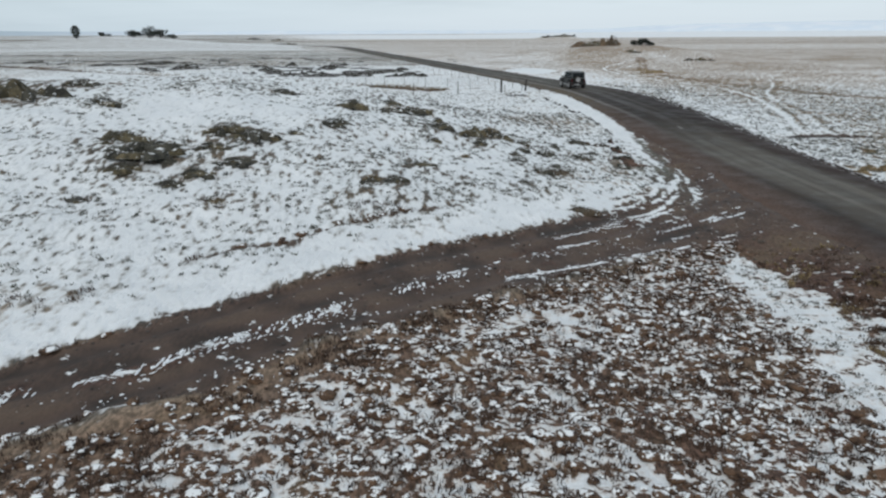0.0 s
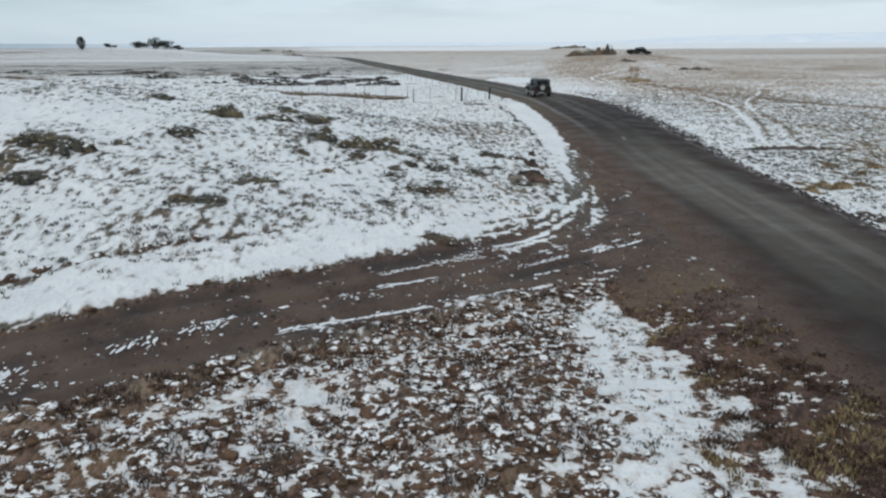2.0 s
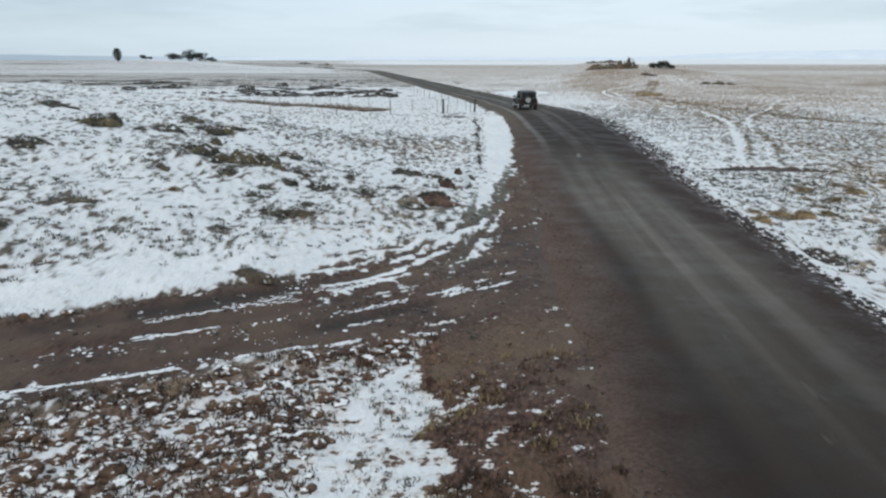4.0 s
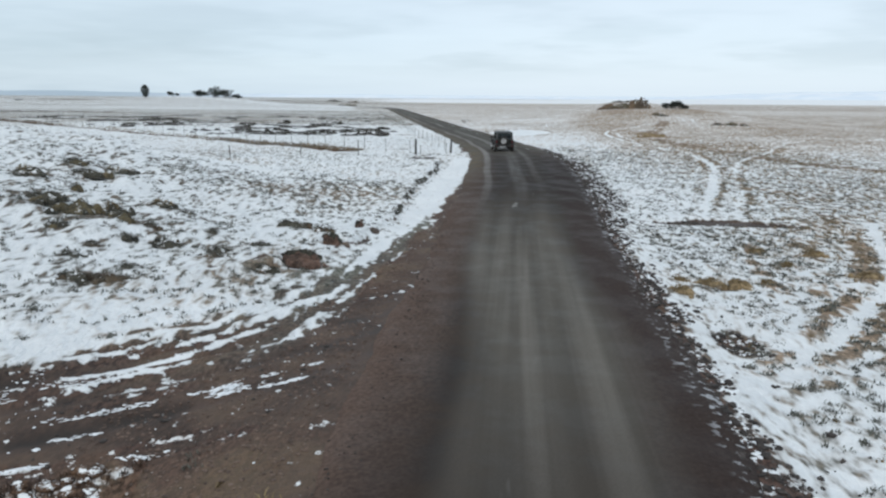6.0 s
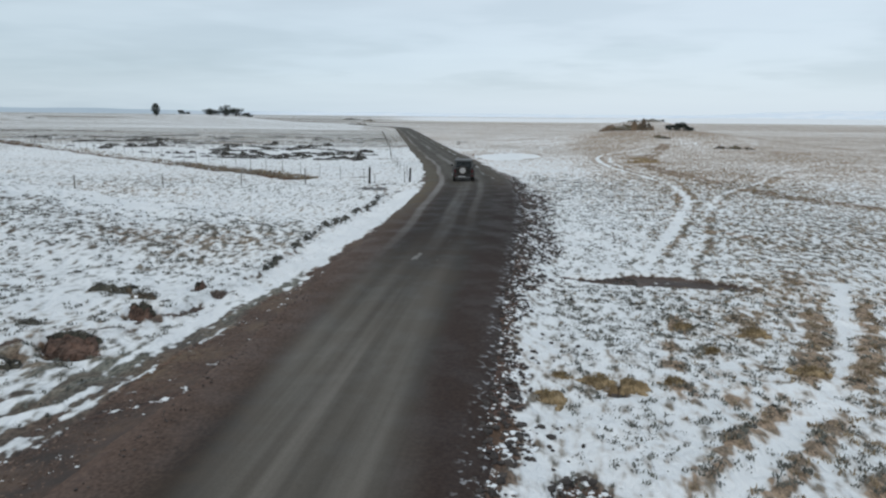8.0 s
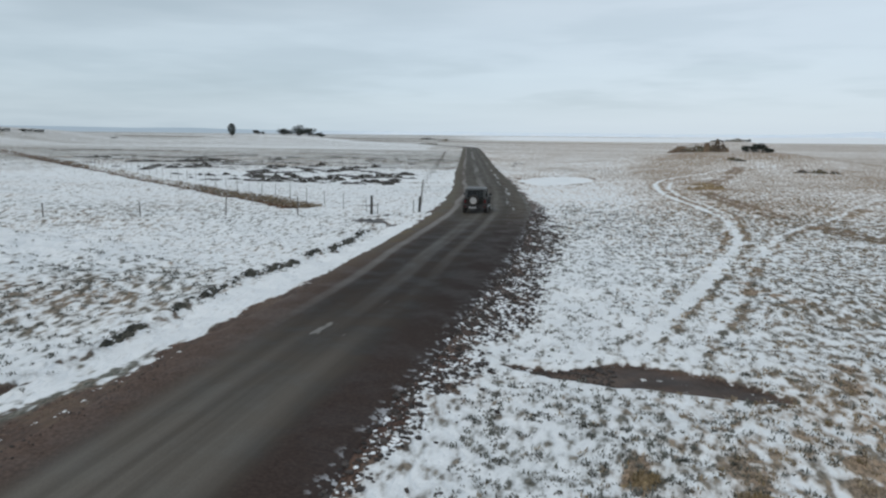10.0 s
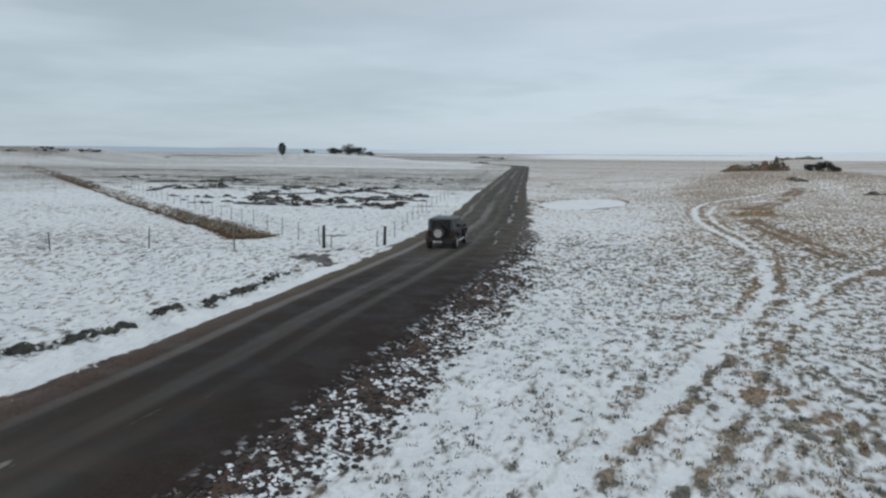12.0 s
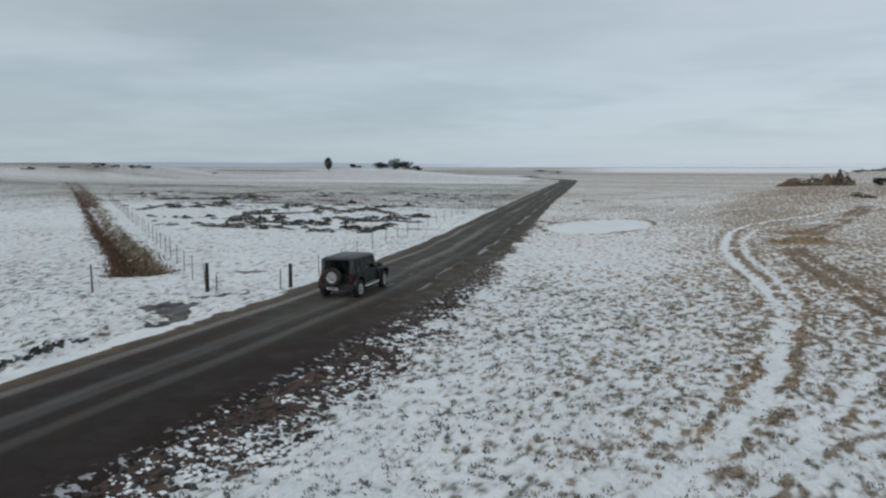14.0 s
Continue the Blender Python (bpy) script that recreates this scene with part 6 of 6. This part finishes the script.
scatter("verge_grass", (10.0, 15.4, 8, 24), 26000, lambda x, y, b, e, m: (road_off(x, y) < -3.5) * (b > 0.5) * (patchy(x, y, 71) > 0.47) * (1 - ease(y, 15, 25)) * 0.17, 41,
        fans(0.10, 0.036, 9, 0.06), HEATH, "dark brown dead grass on the verge of the road", "grass")
scatter("ochre_grass", (10.0, 15.0, 8, 25), 12000, lambda x, y, b, e, m: (road_off(x, y) < -3.7) * (b > 0.45) * (fractal(x, y + 17, 1.1, 2) > 0.54) * (1 - ease(y, 16, 26)) * 0.28, 42,
        fans(0.11, 0.034, 9, 0.06), STRAW, "ochre dead grass on the verge of the road", "grass")
scatter("drift_specks", (7.0, 14.0, 8, 24), 16000, lambda x, y, b, e, m: (road_off(x, y) < -4.2) * (b > 0.05) * (b < 0.5) * (e > 0.5) * (patchy(x, y, 83) > 0.46) * 0.14, 43,
        fans(0.06, 0.036, 8, 0.05), MOSS_BLADE, "small dark grass specks in drifted snow", "grass")
scatter("shoulder_stones", (19.5, 26, 14, 110), 60000, lambda x, y, b, e, m: (road_off(x, y) > 3.3) * np.where((e > 0.5) & (b > 0.3), 0.6, 0.06 * (1 - ease(road_off(x, y), 4.8, 6.5)) * (patchy(x, y, 3) > 0.5)) * (1 - 0.5 * ease(y, 60, 110)), 8,
        lambda p, r: lumps_mesh(p, 0.025, 0.11, 0.7, r), STONE, "dark stones and clods along the road shoulder", "stones")
scatter("shoulder_snow", (19.5, 26, 14, 110), 90000, lambda x, y, b, e, m: (road_off(x, y) > 3.5) * (road_off(x, y) < 6.5) * (e > 0.5) * (b > 0.3) * (fractal(x, y + 9, 0.6, 3) > 0.52) * ease(road_off(x, y), 3.2, 4.4) * 0.8, 9,
        lambda p, r: lumps_mesh(p, 0.02, 0.10, 0.35, r, 0.2), SNOW_LUMP, "small snow lumps between the shoulder stones", "snow")
scatter("apron_stones", (9.5, 15.5, 12, 48), 34000, lambda x, y, b, e, m: (road_off(x, y) < -3.9) * (e > 0.9) * (b > 0.85) * 0.7, 10,
        lambda p, r: lumps_mesh(p, 0.010, 0.055, 0.5, r), CLOD, "loose gravel and clods on the dug earth", "stones")
scatter("track_snow", (-12, 13, 8, 34), 52000, lambda x, y, b, e, m: off_road_only(x, y, 4.0) * (m > 0.2) * (b > 0.6) * ease(beside(x, y, TRACK, 26.0)[0], -0.15 - 2.2 * ease(x, 5, 8), 0.25 - 2.2 * ease(x, 5, 8)) * (fractal(x * 0.8 + y * 0.6, 4 * (y * 0.8 - x * 0.6), 1.0, 3) > 0.61 - 0.03 * ease(x, 2, 7)) * 0.35 * (1 - 0.85 * ease(x, 7, 9)), 12,
        lambda p, r: lumps_mesh(p, 0.015, 0.06, 0.3, r, 0.2), SNOW_LUMP, "scraps of snow left on the muddy track", "snow")
scatter("track_clods", (-12, 13, 8, 34), 16000, lambda x, y, b, e, m: off_road_only(x, y, 4.0) * (m > 0.4) * 0.22, 13,
        lambda p, r: lumps_mesh(p, 0.015, 0.07, 0.6, r), STONE, "dark clods of mud on the track", "mud")


def tread_snow(points, gap, size, slant, seed, side=0.0):
    """Snow pressed into rows by the wheels along the muddy track."""
    rng = np.random.default_rng(seed)
    line = line_of(points, 0.05, 0.5)
    way = np.gradient(line, axis=0)
    way /= np.hypot(way[:, 0], way[:, 1])[:, None]
    k = np.arange(0, len(line), max(1, int(gap / 0.05)))
    p = line[k] + np.c_[-way[k, 1], way[k, 0]] * side + rng.normal(0, 0.025, (len(k), 2))
    p = p + rng.normal(0, 0.018, p.shape)
    keep = (fractal(p[:, 0], p[:, 1] + 5, 0.9, 3) > 0.45) & (rng.random(len(k)) < 0.75)
    p, way = p[keep], way[k][keep]
    n = len(p)
    t = np.arctan2(way[:, 1], way[:, 0]) + slant + rng.normal(0, 0.25, n)
    r = np.stack([size * rng.uniform(0.5, 2.8, n), size * rng.uniform(0.25, 0.7, n), size * rng.uniform(0.15, 0.4, n)], -1)
    v = ICO_V[None] * rng.uniform(0.7, 1.25, (n, len(ICO_V), 1)) * r[:, None]
    c, q = np.cos(t)[:, None], np.sin(t)[:, None]
    v = np.stack([v[..., 0] * c - v[..., 1] * q, v[..., 0] * q + v[..., 1] * c, v[..., 2]], -1) + np.c_[p, land(p[:, 0], p[:, 1])[0] + 0.01][:, None]
    f = ICO_F[None] + (np.arange(n) * len(ICO_V))[:, None, None]
    return tagged(mesh_object("tread_snow", v.reshape(-1, 3), f.reshape(-1, 3), SNOW_LUMP, False), "row of snow scraps pressed out by wheels on the track", "snow", kind="stuff")


LANE_ROW = [(-12.0, 11.0), (-9.6, 13.0), (-8.3, 14.1), (-7.1, 14.5), (-6.3, 14.9), (-5.5, 15.8), (-4.6, 16.5), (-3.7, 17.1), (-3.0, 17.8), (-1.9, 18.7), (-1.2, 19.3), (0.9, 21.3)]
UPPER_ROW = [(0.6, 21.3), (1.9, 22.3), (2.5, 22.9), (3.8, 23.8), (4.7, 24.4), (6.0, 25.1)]
LOWER_ROW = [(2.3, 21.2), (3.5, 21.9), (5.1, 22.8), (6.6, 23.5), (7.8, 24.1), (9.1, 24.9)]
tread_snow(LANE_ROW, 0.11, 0.075, 0.9, 51)
tread_snow(LANE_ROW, 0.15, 0.060, 0.9, 52, 0.20)
tread_snow(LANE_ROW, 0.22, 0.055, 0.6, 53, -0.22)
tread_snow(UPPER_ROW, 0.05, 0.050, 0.1, 54)
tread_snow(UPPER_ROW, 0.05, 0.050, 0.1, 58, 0.07)
tread_snow(LOWER_ROW, 0.05, 0.060, 0.1, 55)
tread_snow(LOWER_ROW, 0.05, 0.055, 0.1, 59, 0.08)
for k, (row, gap, size) in enumerate((([(9.6, 26.9), (11.1, 28.0), (12.3, 29.1), (12.9, 29.5)], 0.05, 0.060), ([(11.0, 27.2), (11.9, 27.8)], 0.06, 0.055), 
                                      ([(11.1, 27.8), (11.6, 28.2), (12.4, 28.5), (12.9, 28.8)], 0.04, 0.060), ([(8.7, 24.7), (9.3, 25.0)], 0.05, 0.05), ([(10.6, 24.1), (10.9, 24.4), (11.5, 25.0)], 0.04, 0.06), ([(9.9, 25.5), (10.9, 25.4)], 0.06, 0.05), ([(7.0, 25.6), (8.2, 26.0), (9.6, 26.9)], 0.08, 0.045), ([(6.2, 26.2), (7.6, 27.3), (8.9, 28.0)], 0.08, 0.045),
                                      ([(4.4, 24.9), (6.0, 26.0), (7.4, 26.8)], 0.09, 0.045), ([(8.6, 25.6), (10.2, 26.4), (11.2, 27.2)], 0.09, 0.045))):
    tread_snow(row, gap, size, 0.05, 60 + k)
    tread_snow(row, gap * 1.5, size * 0.7, 0.05, 80 + k, 0.09)


def ditch_grass(name, middle, spread, mat, count, seed, label):
    rng = np.random.default_rng(seed)
    way = np.gradient(DITCH, axis=0)
    way /= np.hypot(way[:, 0], way[:, 1])[:, None]
    k = np.minimum((rng.random(count) ** 2.6 * (len(DITCH) - 4)).astype(int) + 2, len(DITCH) - 1)
    o = rng.normal(middle, spread, count)
    x, y = DITCH[k, 0] + way[k, 1] * o + rng.normal(0, 0.15, count), DITCH[k, 1] - way[k, 0] * o + rng.normal(0, 0.15, count)
    z = land(x, y)[0]
    v, f = blades_mesh(np.c_[x, y, z], 0.18, 0.045, rng, per=6, lean=0.8, spread=0.14)
    return tagged(mesh_object(name, v, f, mat, False), label, "grass", kind="stuff")


ditch_grass("ditch_rushes", -0.55, 0.45, RUST, 3800, 15, "rusty red-brown dead rushes on one side of the ditch")
ditch_grass("ditch_grass", 0.5, 0.5, OCHRE, 2400, 16, "straw-coloured dead grass on one side of the ditch")
ditch_grass("ditch_heather", 0.0, 0.6, HEATH, 2600, 19, "dark brown dead heather in the ditch")


ISLANDS = [(-26.4, 129.5, 3.2), (-32.4, 145.3, 3.5), (-22.2, 136.2, 2.6), (-27.7, 151.4, 3.0), (-18.4, 137.9, 2.4), (-18.1, 143.4, 3.2), (-19.4, 151.2, 3.6), (-17.0, 121.3, 2.8),
           (-12.1, 116.7, 2.2), (-10.4, 118.7, 2.6), (-8.5, 121.5, 3.0), (-3.5, 114.5, 1.9), (-6.9, 129.5, 3.4), (-4.8, 111.3, 1.8), (-0.9, 112, 2.0), (-21.9, 119.1, 2.0),
           (-45.6, 143.2, 5.0), (-44.8, 134.7, 3.0), (-29.2, 119.7, 1.6), (-66.8, 157.3, 7.0), (-59.2, 160.9, 6.5), (-61.0, 170.2, 7.5), (-90.6, 172.4, 4.0), (-11.4, 110.4, 1.8)]

BOG_BANKS = [
    [(-90.7, 171.2), (-95.8, 186.2), (-75.1, 185.2), (-70.4, 209.8)],
    [(-66.9, 153.5), (-58.1, 164.3), (-54.6, 171.9)],
    [(-47.0, 130.2), (-54.0, 142.8), (-42.4, 142.4)],
    [(-25.7, 124.6), (-29.7, 132.9), (-23.2, 130.1), (-22.2, 136.4)],
    [(-30.6, 149.1), (-20.0, 138.4), (-20.3, 146.9), (-11.7, 137.4), (-6.5, 129.0)],
    [(-3.0, 120.9), (-2.4, 116.1), (-1.5, 112.4)],
    [(-17.9, 112.3), (-16.2, 114.6), (-10.3, 112.3), (-5.7, 111.3), (-3.1, 110.1)],
    [(-33.8, 144.9), (-32.3, 148.6)],
    [(-13.7, 128.3), (-8.9, 124.1), (-10.8, 131.3)],
    [(-144.3, 220.3), (-138.9, 238.5), (-110.1, 236.1)],
]


def bog_islands():
    """Eroded turf islands between the frozen pools of the bog."""
    rng = np.random.default_rng(17)
    for k, (px, py, size) in enumerate(ISLANDS):
        for j in range(2):
            qx, qy, long = px + j * float(rng.uniform(-2.5, 2.5)), py + j * float(rng.uniform(2.5, 5)), size * (1 - 0.35 * j)
            ob = thing("turf_island", pose(qx, qy, ground_at(qx, qy) - 0.1, 0, 0, float(rng.uniform(-14, 14))), "black eroded turf island between frozen bog pools", "turf island", "turf islands in the bog")
            part("turf", hump(long, 0.9 + 0.25 * long, float(rng.uniform(0.4, 0.6)), 500 + 2 * k + j, ragged=0.9), BOG_TURF, ob)
    chains = []
    for points in BOG_BANKS:
        line = line_of(points, 0.3, 1.0)
        chains.append(line[fractal(line[:, 0], line[:, 1] + 3, 3.0, 2) > 0.36])
    chain = np.repeat(np.concatenate(chains), 2, 0)
    chain = chain + rng.normal(0, 0.35, chain.shape)
    p = np.c_[rng.uniform(-110, 6, 60000), rng.uniform(104, 210, 60000)]
    x, y = p[:, 0], p[:, 1]
    inside = ((x + 42) / 56) ** 2 + ((y - 155) / 48) ** 2 < 1 + 0.5 * (fractal(x, y, 9.0, 2) - 0.5)
    line = (np.abs(fractal(x * 0.30 + 11, y * 0.9, 5.0, 3) - 0.50) < 0.014) & (fractal(x * 0.5, y + 8, 3.0, 2) > 0.50)
    front = (np.exp(-(((x + 13) / 14) ** 4)) * np.exp(-(((y - 122) / 11) ** 4)) > 0.5) & (fractal(x * 0.5, y + 31, 2.6, 3) > 0.60)
    keep = inside & (np.abs(road_off(x, y)) > 7) & (line | front) & (rng.random(len(p)) < 0.6) & (y > 86 + (1.7 - x) * 0.806)
    p = np.concatenate([p[keep], chain])
    n = len(p)
    z = land(p[:, 0], p[:, 1])[0]
    r = rng.uniform(0.15, 0.42, n)
    v = ICO_V[None] * rng.uniform(0.7, 1.25, (n, len(ICO_V), 1)) * r[:, None, None] * np.stack([rng.uniform(1.2, 2.6, n), rng.uniform(0.6, 1.0, n), rng.uniform(0.3, 0.6, n)], -1)[:, None] + np.c_[p, z][:, None]
    f = ICO_F[None] + (np.arange(n) * len(ICO_V))[:, None, None]
    return tagged(mesh_object("bog_turf", v.reshape(-1, 3), f.reshape(-1, 3), BOG_TURF, False), "scattered dark turf bits between frozen bog pools", "turf", kind="stuff")


bog_islands()
